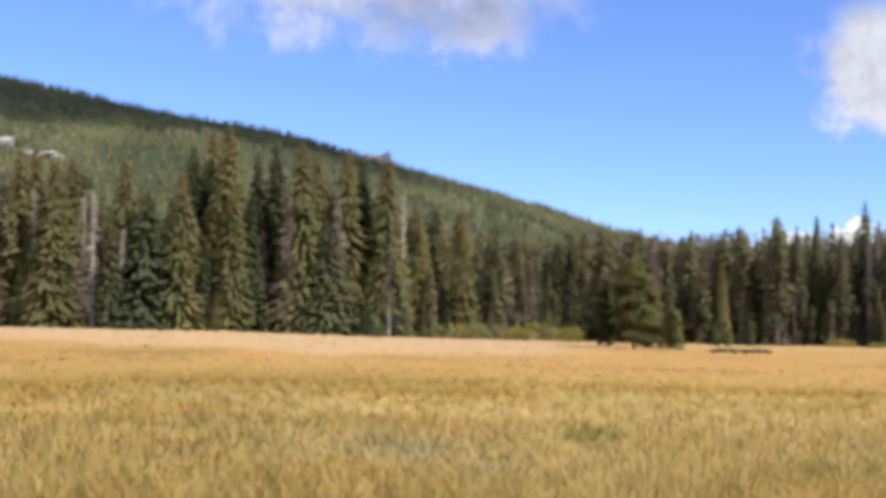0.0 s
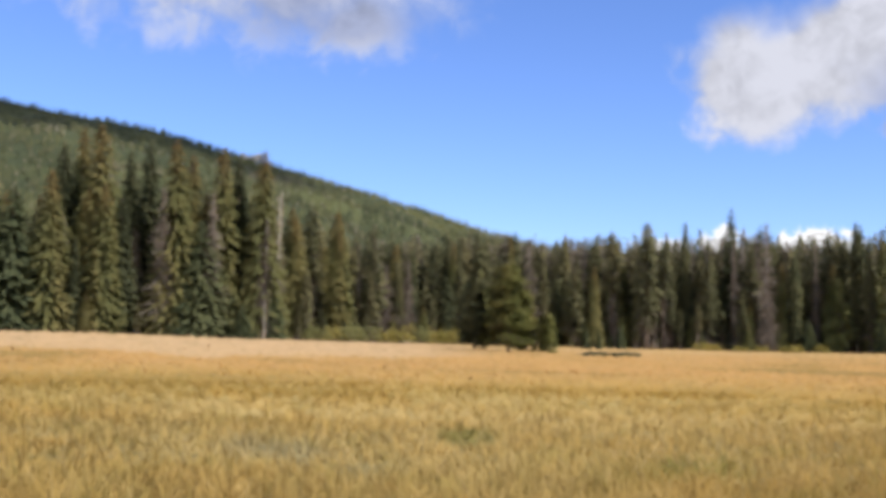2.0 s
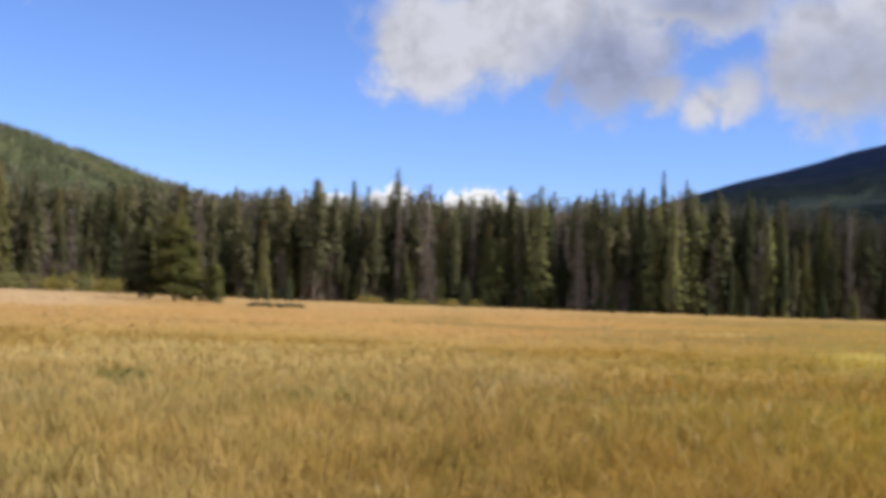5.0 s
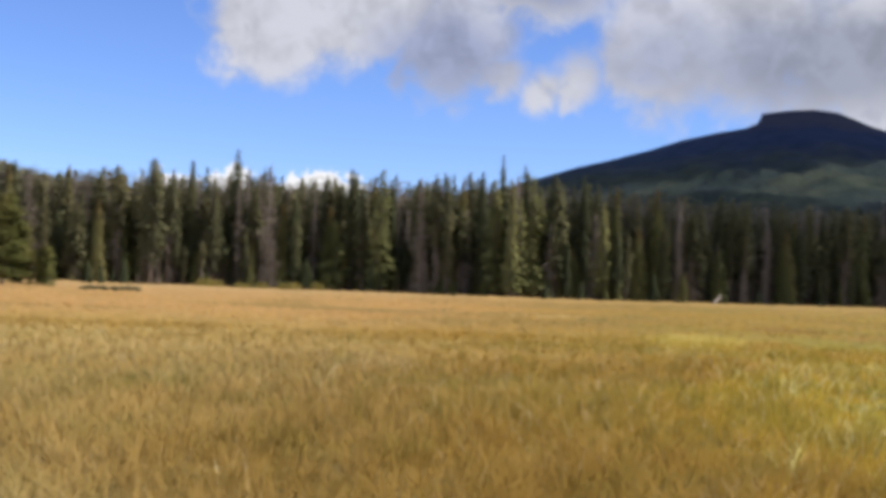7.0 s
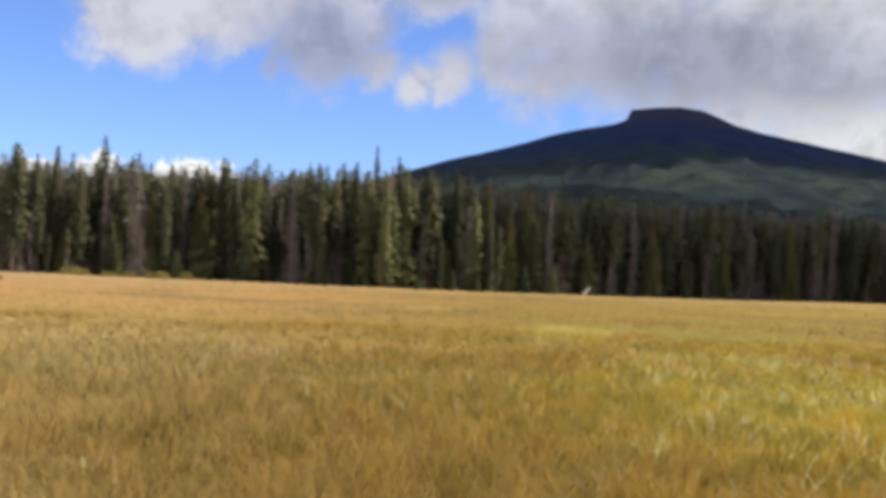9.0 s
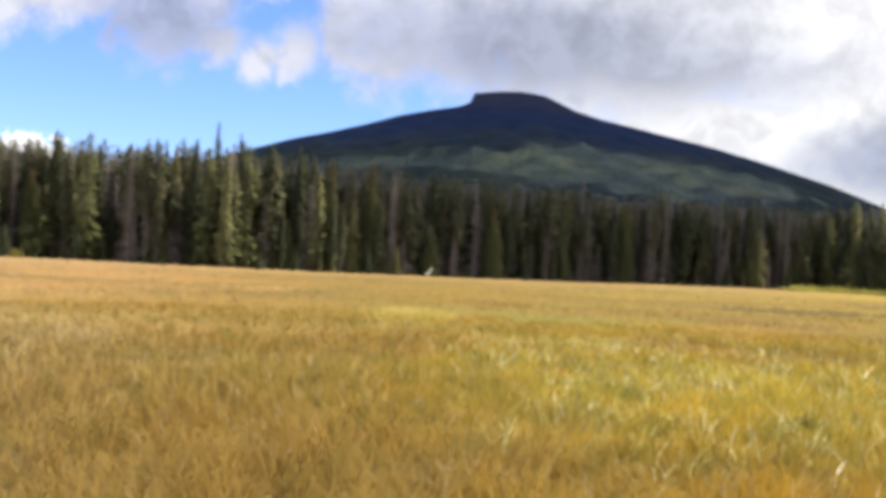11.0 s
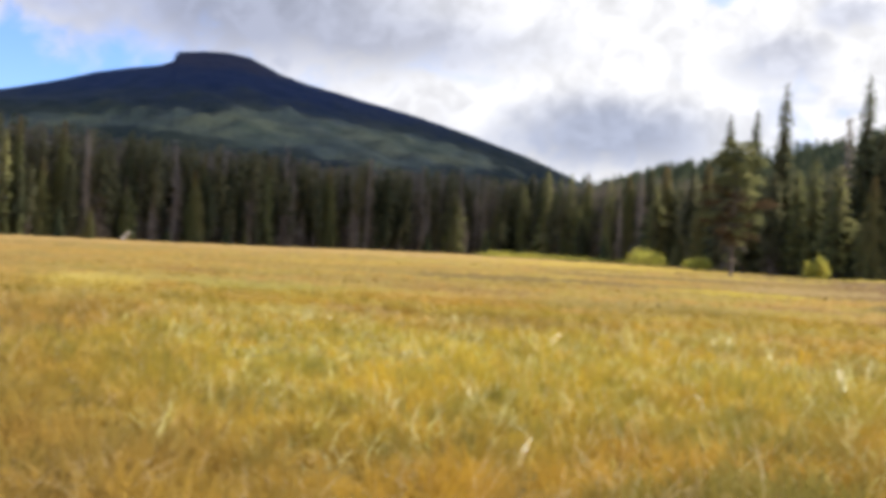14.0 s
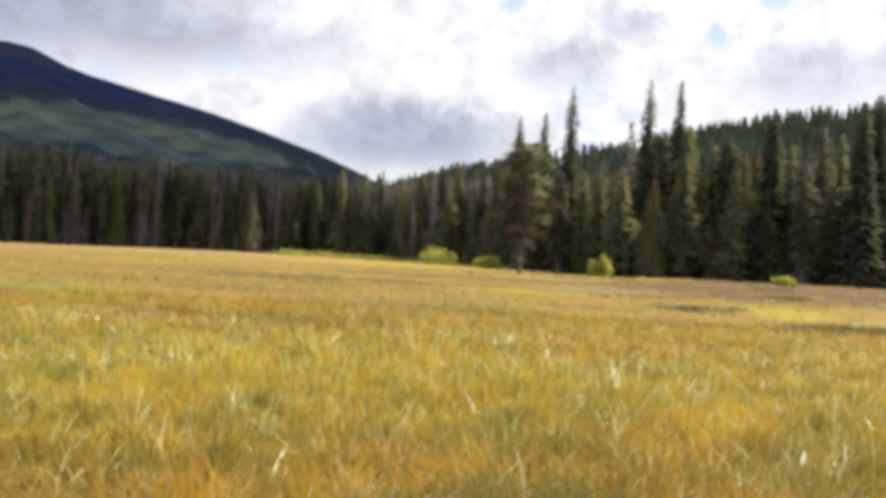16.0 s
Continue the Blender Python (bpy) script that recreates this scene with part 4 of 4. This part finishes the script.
def light_conifer(g):
    """A tree deep in the forest, of unit height: a trunk and loose drooping boughs."""
    vs = []
    for k in range(76):
        f = (k + g.uniform(0, 1)) / 76
        z, a = 0.2 + 0.79 * f, k * 2.4 + g.uniform(-0.6, 0.6)
        L = 0.125 * min(1.0, 0.6 + 1.4 * f) * (1 - f) ** 0.5 * g.uniform(0.4, 1.2) + 0.010
        ca, sa, w, dz = math.cos(a), math.sin(a), 0.16 * L + 0.009, L * g.uniform(0.1, 0.8)
        for side in (-1, 1):
            vs += [(0, 0, z + 0.008), (ca * L, sa * L, z - dz), (ca * L * 0.5 - sa * w * side, sa * L * 0.5 + ca * w * side, z - dz * 0.5 - w * g.uniform(-0.3, 1.4))]
    vs = np.array(vs)
    return join([(vs, np.arange(len(vs)).reshape(-1, 3)), tube([(0, 0, 0), (0, 0, 0.5), (0, 0, 0.98)], [0.010, 0.007, 0.002], 4)])


def light_snag(g):
    """A bare dead tree deep in the forest, of unit height."""
    twigs = bare_twigs(g, 1.0, 0.1, 0.98, 0.085, 46, 0.0028)
    return join([twigs, tube([(0, 0, 0), (g.uniform(-0.01, 0.01), 0, 0.5), (0, 0, 0.97)], [0.011, 0.008, 0.002], 4)])


def forest_behind(name, shape, mat, label, count, near, deep, seed, low, high, az0=-38, az1=108):
    """The forest's depth: trees too many to count."""
    g = np.random.default_rng(seed)
    lib = [shape(g) for _ in range(10)]
    a = (g.uniform(az0, az1, count) + 180) % 360 - 180
    d = edge_at(a)[0] + near + deep * g.uniform(0, 1, count) ** 1.1
    spots = [at_az(p, q) for p, q in zip(a, d)]
    scatter(name, spots, np.interp(a, TOP_AZ, TOP_H) * g.uniform(low, high, count), lib, mat, label, seed + 1)


forest_behind("dark_forest", light_conifer, M_FIR, "deep shaded conifer forest behind the edge trees", 800, 9, 60, 31, 0.72, 1.04, -30, 100)
forest_behind("olive_forest", light_conifer, M_PINE, "olive pines filling the forest behind the edge trees", 1800, 5, 45, 33, 0.6, 1.0, -30, 100)
forest_behind("grey_forest", light_snag, M_LICHEN, "grey dead conifers standing in the forest", 800, 8, 45, 35, 0.65, 0.98, -30, 100)
forest_behind("rear_forest", light_conifer, M_PINE, "crowded slim pines deep in the forest", 1400, 10, 45, 39, 0.84, 1.0, -2, 68)
forest_behind("rear_dead_forest", light_snag, M_LICHEN, "crowded grey dead trees deep in the forest", 1500, 9, 40, 41, 0.84, 1.0, 6, 68)

forest_behind("far_side_forest", light_conifer, M_PINE, "conifer forest closing the meadow behind the path", 900, 0, 50, 37, 0.6, 1.05, 99, 331)

# ================= lone pines, shrubs =================
def bushy_crown(g, height, base, radius, clumps, size, peak=0.45):
    """A pine's crown of many upturned needle tufts on spreading boughs."""
    vs, ts, n = [], [], 0
    for _ in range(clumps):
        f = g.uniform(0, 1) ** 0.9
        prof = (min(1, f / peak * 0.5 + 0.5) if f < peak else max(0.05, 1 - (f - peak) / (1 - peak)) ** 0.65)
        a = g.uniform(0, 6.28)
        lump = 0.75 + 0.25 * math.sin(a * 3 + f * 9) + 0.15 * math.sin(a * 5 - f * 17)
        r = radius * prof * lump * g.uniform(0.35, 1.0) ** 0.6
        c = np.array([r * math.cos(a), r * math.sin(a), height * (base + (1 - base) * f) - 0.12 * r])
        for _ in range(9):
            d = np.array([math.cos(a) + g.normal(0, 0.7), math.sin(a) + g.normal(0, 0.7), g.normal(0.35, 0.55)])
            d /= np.linalg.norm(d)
            s = np.cross(d, g.normal(0, 1, 3))
            s /= np.linalg.norm(s) + 1e-6
            L = size * g.uniform(0.6, 1.3)
            o = c + g.normal(0, size * 0.35, 3)
            vs += [o - s * L * 0.22, o + s * L * 0.22, o + d * L]
            ts.append((n, n + 1, n + 2))
            n += 3
    return np.array(vs), np.array(ts)


def open_pine(x, y, height, spread_, low, boughs, seed, label, mat, browned=0.0, column=0.55):
    """A pine grown in the open: crooked boughs at odd heights, each with its own flat cluster of needle tufts."""
    g = np.random.default_rng(seed)
    top = tagged(new("lone_pine"), label, "pine")
    top.matrix_basis = pose(x, y, float(ground_z(x, y)) - 0.05)
    new("trunk", mesh_of("trunk", *trunk_shape(g, height * 0.96, 0.014 * height, 0.02, 0.5), M_BARK)).parent = top
    green, brown, wood = [], [], []
    for k in range(boughs):
        f = low + (0.98 - low) * (k / (boughs - 1)) ** 0.9
        a = k * 2.4 + g.uniform(-0.6, 0.6)
        q = (f - low) / (1 - low)
        reach = spread_ * min(1.0, 0.62 + 1.6 * q) * max(0.06, 1 - q) ** column * g.uniform(0.62, 1.12)
        ca, sa = math.cos(a), math.sin(a)
        rise = reach * g.uniform(-0.22, 0.30)
        z = height * f
        wood.append(tube([(0, 0, z), (ca * reach * 0.5, sa * reach * 0.5, z + rise * 0.3 - 0.1), (ca * reach, sa * reach, z + rise)], [0.045, 0.03, 0.012], 5))
        for share in ((0.75, 0.35) if reach > 1.4 else (0.6,)):
            vs, ts = bushy_crown(g, 1.4, 0.0, 0.45 + 0.22 * reach * g.uniform(0.7, 1.2), 15, 0.42)
            vs = vs * np.array([1, 1, 0.5]) + np.array([ca * reach * share, sa * reach * share, z + rise * share - 0.35])
            (brown if q < 0.5 and g.uniform() < browned else green).append((vs, ts))
    new("crown", leafy("crown", *join(green), mat)).parent = top
    if brown:
        tagged(new("browned_crown", mesh_of("browned_crown", *join(brown), M_RUST)), "red-brown dying needles on the lower boughs").parent = top
    new("boughs", mesh_of("boughs", *join(wood + [bare_twigs(g, height, 0.08, 0.8, spread_ * 0.8, 160 if browned else 40)]), M_BARK)).parent = top
    return top


open_pine(17.5, 123.0, 8.7, 3.6, 0.08, 64, 41, "bushy green pine standing alone in the meadow", M_MEADOW, 0.0, 0.42)
# fir needles on this pine paint in the larger pine's shade
open_pine(14.3, 124.8, 7.2, 2.3, 0.10, 60, 42, "dark shaded pine beside a larger pine", M_FIR, 0.0, 0.4)
open_pine(19.5, 124.9, 5.8, 2.0, 0.05, 40, 43, "small green pine beside a larger pine", M_MEADOW, 0.0, 0.5)
open_pine(21.5, 122.8, 3.7, 1.3, 0.03, 24, 44, "low young pine at the meadow pines' foot", M_MEADOW, 0.0, 0.6)
open_pine(112.5, 41.8, 13.0, 4.3, 0.26, 38, 45, "scraggly half-browned pine standing before tall spruces", M_PALE, 0.7, 0.24)


def bush(x, y, w, h, mat, label, seed, name="willow_bush", count=500, leaf=0.22):
    """A rounded shrub: stems and a lumpy dome of many leaves."""
    g = np.random.default_rng(seed)
    vs, ts, n = [], [], 0
    lobes = [(g.uniform(-0.3, 0.3) * w, g.uniform(-0.22, 0.22) * w, g.uniform(0.62, 1.0)) for _ in range(6)]
    for _ in range(count):
        lx, ly, lh = lobes[int(g.integers(6))]
        d = g.normal(0, 1, 3)
        d /= np.linalg.norm(d)
        d[2] = abs(d[2])
        rr = g.uniform(0.6, 1.0)
        c = np.array([lx + d[0] * w * 0.28 * rr, ly + d[1] * w * 0.28 * rr, h * lh * (0.12 + 0.88 * d[2] * rr)])
        s, q = g.normal(0, 1, 3), g.normal(0, 1, 3)
        s /= np.linalg.norm(s)
        q /= np.linalg.norm(q)
        L = leaf * g.uniform(0.6, 1.4)
        vs += [c - s * L * 0.5, c + s * L * 0.5, c + q * L + np.array([0, 0, L * 0.4])]
        ts.append((n, n + 1, n + 2))
        n += 3
    stems = join([tube([(0, 0, -0.1), (lx * 0.6, ly * 0.6, h * lh * 0.5), (lx, ly, h * lh * 0.85)], [0.05, 0.03, 0.01], 5) for lx, ly, lh in lobes])
    top = tagged(new(name), label, "bush")
    top.matrix_basis = pose(x, y, float(ground_z(x, y)), 0, 0, g.uniform(0, 360))
    new("stem", mesh_of("stem", *stems, M_BARK)).parent = top
    new("foliage", mesh_of("foliage", np.array(vs), np.array(ts), mat)).parent = top
    return top


Y_LABEL, O_LABEL = "rounded yellow-green willow bush by the forest edge", "low olive willow shrub along the meadow edge"
for a, d, w, h, k in ((66.0, 174, 8.4, 3.1, 51), (68.1, 166, 4.4, 1.9, 52), (73.4, 132, 2.4, 2.6, 53), (81.7, 122, 2.6, 0.9, 54)):
    x, y, _ = at_az(a, d)
    bush(x, y, w, h, M_WILLOW, Y_LABEL, k, count=1500, leaf=0.27)
g = np.random.default_rng(9)
for k in range(12):
    x, y, _ = at_az(58.2 + 0.56 * k + g.uniform(-0.2, 0.2), 214 + g.uniform(-4, 4))
    bush(x, y, g.uniform(4, 6.5), g.uniform(0.7, 1.35), M_WILLOW, "low yellow willow shrub along the meadow edge", 60 + k, "low_willow", 260, 0.3)
for k in range(9):
    x, y, _ = at_az(-0.9 + 0.80 * k + g.uniform(-0.2, 0.2), 158 + 1.5 * k + g.uniform(-3, 3))
    bush(x, y, g.uniform(4.5, 6.5), g.uniform(2.3, 3.0) if k > 3 else g.uniform(2.4, 3.2), M_PALE if k in (0, 2, 3, 6) else M_SHRUB, "pale green willow shrub along the meadow edge" if k in (0, 2, 3, 6) else O_LABEL, 80 + k, "low_willow", 380, 0.3)
for k in range(7):
    x, y, _ = at_az(17 + 0.9 * k + g.uniform(-0.2, 0.2), 184 + g.uniform(-3, 3))
    bush(x, y, g.uniform(2, 4), g.uniform(0.9, 1.8), M_SHRUB, O_LABEL, 95 + k, "low_willow", 240, 0.28)

def blades(g, n, r0, r1, az0, az1, height, width, segs, per, spread_, lean_=0.5, arch=0.1):
    """Sedge: n tufts of upright blades with bent tips on the meadow, as one sheet of blades."""
    r = np.sqrt(g.uniform(r0 * r0, r1 * r1, n))
    a = np.radians(g.uniform(az0, az1, n))
    tx, ty = r * np.sin(a), r * np.cos(a)
    tall = height * (0.9 + 0.24 * spline_noise(tx, ty, 6.0, 77) + 0.34 * spline_noise(tx, ty, 1.6, 78)) * g.uniform(0.65, 1.35, n)
    bow = g.uniform(0, 6.28, n)
    tx, ty, tall, bow = (np.repeat(v, per) for v in (tx, ty, np.clip(tall, 0.1, 2), bow))
    m = len(tx)
    tx, ty = tx + g.normal(0, spread_, m), ty + g.normal(0, spread_, m)
    L = tall * g.uniform(0.6, 1.2, m)
    d, w = bow + g.normal(0, 1.1, m), g.uniform(0, 6.28, m)
    lean = lean_ * g.uniform(0.15, 1.0, m) + arch * g.uniform(0, 1, m) + (g.uniform(0, 1, m) > 0.93) * 0.4
    wx, wy = np.cos(w) * width * g.uniform(0.6, 1.4, m), np.sin(w) * width * g.uniform(0.6, 1.4, m)
    z0 = ground_z(tx, ty) - 0.03
    rows = []
    for k in range(segs + 1):
        s = k / segs
        ox, oy = np.cos(d) * lean * L * s ** 2.0, np.sin(d) * lean * L * s ** 2.0
        zz = z0 + L * s * (1 - 0.4 * lean * s)
        if k < segs:
            f = 1 - 0.55 * s
            rows += [np.stack([tx + ox - wx * f, ty + oy - wy * f, zz], 1), np.stack([tx + ox + wx * f, ty + oy + wy * f, zz], 1)]
        else:
            rows.append(np.stack([tx + ox, ty + oy, zz], 1))
    per_blade = 2 * segs + 1
    v = np.stack(rows, 1).reshape(-1, 3)
    tri = []
    for k in range(segs - 1):
        b = 2 * k
        tri += [(b, b + 1, b + 2), (b + 1, b + 3, b + 2)]
    tri.append((2 * segs - 2, 2 * segs - 1, 2 * segs))
    t = (np.arange(m)[:, None, None] * per_blade + np.array(tri)[None]).reshape(-1, 3)
    return v, t


def mounds(g, n, r0, r1, az0, az1, height, radius, sides=6):
    """Low ragged tussocks, seen from afar, as one sheet."""
    r = np.sqrt(g.uniform(r0 * r0, r1 * r1, n))
    a = np.radians(g.uniform(az0, az1, n))
    x, y = r * np.sin(a), r * np.cos(a)
    z = ground_z(x, y)
    k = np.arange(sides)[None] * 2 * math.pi / sides + g.uniform(0, 6, (n, 1))
    rr = radius * g.uniform(0.6, 1.4, (n, 1)) * g.uniform(0.6, 1.3, (n, sides))
    ring_ = np.stack([x[:, None] + rr * np.cos(k), y[:, None] + rr * np.sin(k), np.repeat(z[:, None] - 0.04, sides, 1)], 2)
    top = np.stack([x + g.normal(0, radius * 0.2, n), y + g.normal(0, radius * 0.2, n), z + height * g.uniform(0.5, 1.3, n) * (1 + 0.3 * spline_noise(x, y, 9.0, 79))], 1)
    v = np.concatenate([ring_, top[:, None]], 1).reshape(-1, 3)
    i = np.arange(sides)
    t = (np.arange(n)[:, None, None] * (sides + 1) + np.stack([i, (i + 1) % sides, np.full(sides, sides)], 1)[None]).reshape(-1, 3)
    return v, t


def grass(name, pieces, mat, lift, label):
    """A stretch of sedge whose shading follows the meadow's surface as much as each blade's own."""
    v, t = join(pieces)
    face = np.cross(v[t[:, 1]] - v[t[:, 0]], v[t[:, 2]] - v[t[:, 0]])
    down = face[:, 2] < 0
    t[down] = t[down][:, ::-1]
    face[down] *= -1
    face /= np.linalg.norm(face, axis=1, keepdims=True) + 1e-12
    own = np.zeros_like(v)
    for k in range(3):
        own[t[:, k]] = face
    nrm = own * (1 - lift) + np.array([0.0, 0.0, lift])
    nrm /= np.linalg.norm(nrm, axis=1, keepdims=True)
    me = mesh_of(name, v, t, mat, True)
    me.normals_split_custom_set_from_vertices(nrm.astype(np.float32).tolist())
    return tagged(new(name, me), label, "grass", kind="stuff")


for a, d, h in ((28.9, 170, 1.5), (33.3, 172, 2.8), (11.8, 180, 3.6), (12.4, 179, 3.0), (13.4, 182, 4.2), (9.9, 178, 4.5), (63.8, 220, 5.0), (35.0, 178, 3.5)):
    plant("B", a, d, h)


def fallen_log(az_, d, length, r, tilt, turn):
    """A bleached log with a broken stub, half sunk in the sedge."""
    x, y, z = at_az(az_, d)
    body = tube([(0, 0, 0), (0.05, 0, length * 0.4), (0, 0.04, length * 0.8), (0.03, 0, length)], [r, r * 0.9, r * 0.75, r * 0.5], 9)
    top = tagged(new("fallen_log"), "bleached grey fallen log lying at the forest edge", "log")
    top.matrix_basis = pose(x, y, z + 0.15, 0, tilt, turn)
    new("trunk", mesh_of("log", *body, M_DEAD, True)).parent = top
    stub = tube([(0, 0, length * 0.45), (r * 2.5, 0, length * 0.55), (r * 4, 0, length * 0.62)], [r * 0.4, r * 0.3, r * 0.12], 6)
    new("broken_branch", mesh_of("stub", *stub, M_DEAD)).parent = top


fallen_log(41.2, 180, 2.6, 0.2, 62, 20)
fallen_log(3.2, 166, 4.0, 0.18, 84, 70)
bush(23.5, 107.4, 5.4, 0.26, M_FIR, "low dark green rush patch in the golden meadow", 120, "rush_patch", 700, 0.25)
bush(26.0, 107.5, 3.2, 0.22, M_FIR, "low dark green rush patch in the golden meadow", 121, "rush_patch", 400, 0.25)

# the dark clumps follow the dark bands, wet sedge and bank shade alike
DARK_, BROWN_ = (M_HEATH, "dark brown-olive low heath clump"), (M_SHRUB, "brown low heath shrub")
for x, y, w, h, (m_, label) in ((36.2, 4.1, 1.8, 0.10, DARK_), (44.7, 10.0, 1.5, 0.10, DARK_), (45.8, 8.6, 1.3, 0.09, DARK_), (66, 9, 3.6, 0.3, BROWN_), (88, 14, 4.0, 0.35, BROWN_)):
    bush(x, y, w, h, m_, label + " in the wet meadow", int(x * 7), "heath_clump", 900, 0.10)


def outcrop(az_, v, w, h, seed):
    """A bare pale slab field on the hillside."""
    g = np.random.default_rng(seed)
    x, y, z = [float(c) for c in hill_fn(np.array((az_ + 60) / 76), np.array(v))]
    pieces = []
    for _ in range(14):
        c = np.array([g.uniform(-w, w), g.uniform(-8, 8), g.uniform(-h, h)])
        k = g.uniform(0.2, 0.5) * h + 1
        b = 1 + 0.25 * g.uniform(-1, 1, 4)
        pieces.append(grid(9, 7, lambda u, q: (c[0] + 1.8 * k * np.cos((q - .5) * 3.14) * np.cos(u * 6.283) * b[0], c[1] + k * np.cos((q - .5) * 3.14) * np.sin(u * 6.283) * b[1], c[2] + 0.55 * k * np.sin((q - .5) * 3.14) * b[2])))
    ob = tagged(new("rock_outcrop", mesh_of("rock_outcrop", *join(pieces), M_ROCK)), "pale bare scree patch among hillside conifers", "rock")
    ob.matrix_basis = pose(x, y, z + 5, 0, 0, -az_)


outcrop(-21.4, 0.27, 6, 3.5, 2)
outcrop(-19.2, 0.27, 8, 3.2, 5)
outcrop(-4.2, 0.74, 12, 6, 3)

# ================= grass =================
g = np.random.default_rng(17)
grass("near_grass", [blades(g, 4200, 4.5, 9.5, -28, 96, 0.33, 0.0062, 3, 11, 0.06, 0.8, 0.2), blades(g, 11500, 9.5, 16, -28, 96, 0.32, 0.0072, 3, 8, 0.07, 0.75, 0.15), blades(g, 25000, 16, 36, -28, 96, 0.26, 0.0105, 2, 7, 0.14, 0.8), blades(g, 9000, 34, 58, -28, 96, 0.2, 0.014, 2, 4, 0.3, 0.6)],
      M_GRASS, 0.66, "dense golden and olive sedge blades, bent and seeding")
grass("open_grass", [blades(g, 1500, 0.05, 4.5, -180, 180, 0.32, 0.0085, 3, 7, 0.12), blades(g, 9000, 4.5, 32, 96, 332, 0.30, 0.013, 2, 6, 0.2)], M_GRASS, 0.55, "golden sedge blades around the standing place")
grass("mid_grass", [mounds(g, 6000, 24, 38, -28, 96, 0.14, 0.22), mounds(g, 30000, 36, 90, -28, 96, 0.15, 0.30)], M_TURF, 0.8, "golden sedge tufts in patches across the meadow")
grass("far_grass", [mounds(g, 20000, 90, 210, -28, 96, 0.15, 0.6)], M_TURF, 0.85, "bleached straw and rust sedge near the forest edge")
grass("dry_grass", [blades(g, 240, 6.2, 9.5, 42, 96, 0.31, 0.0046, 5, 5, 0.06, 0.5, 0.9), blades(g, 150, 8, 13, 42, 96, 0.30, 0.0048, 5, 4, 0.10, 0.5, 0.6), blades(g, 520, 11, 34, 30, 96, 0.30, 0.0058, 4, 5, 0.12, 0.6, 0.4), blades(g, 260, 9, 24, -28, 42, 0.33, 0.0052, 4, 4, 0.10, 0.6, 0.4)],
      M_DRY, 0.4, "pale dry arching sedge blades catching the sun")
grass("glint_grass", [blades(g, 480, 9.5, 15, 45, 96, 0.33, 0.0072, 4, 4, 0.08, 0.6, 0.3), blades(g, 640, 15, 25, 42, 96, 0.32, 0.009, 3, 4, 0.12, 0.6, 0.3)],
      M_GLINT, 0.4, "pale green sedge leaves tinted as sun glints in the wet belt")
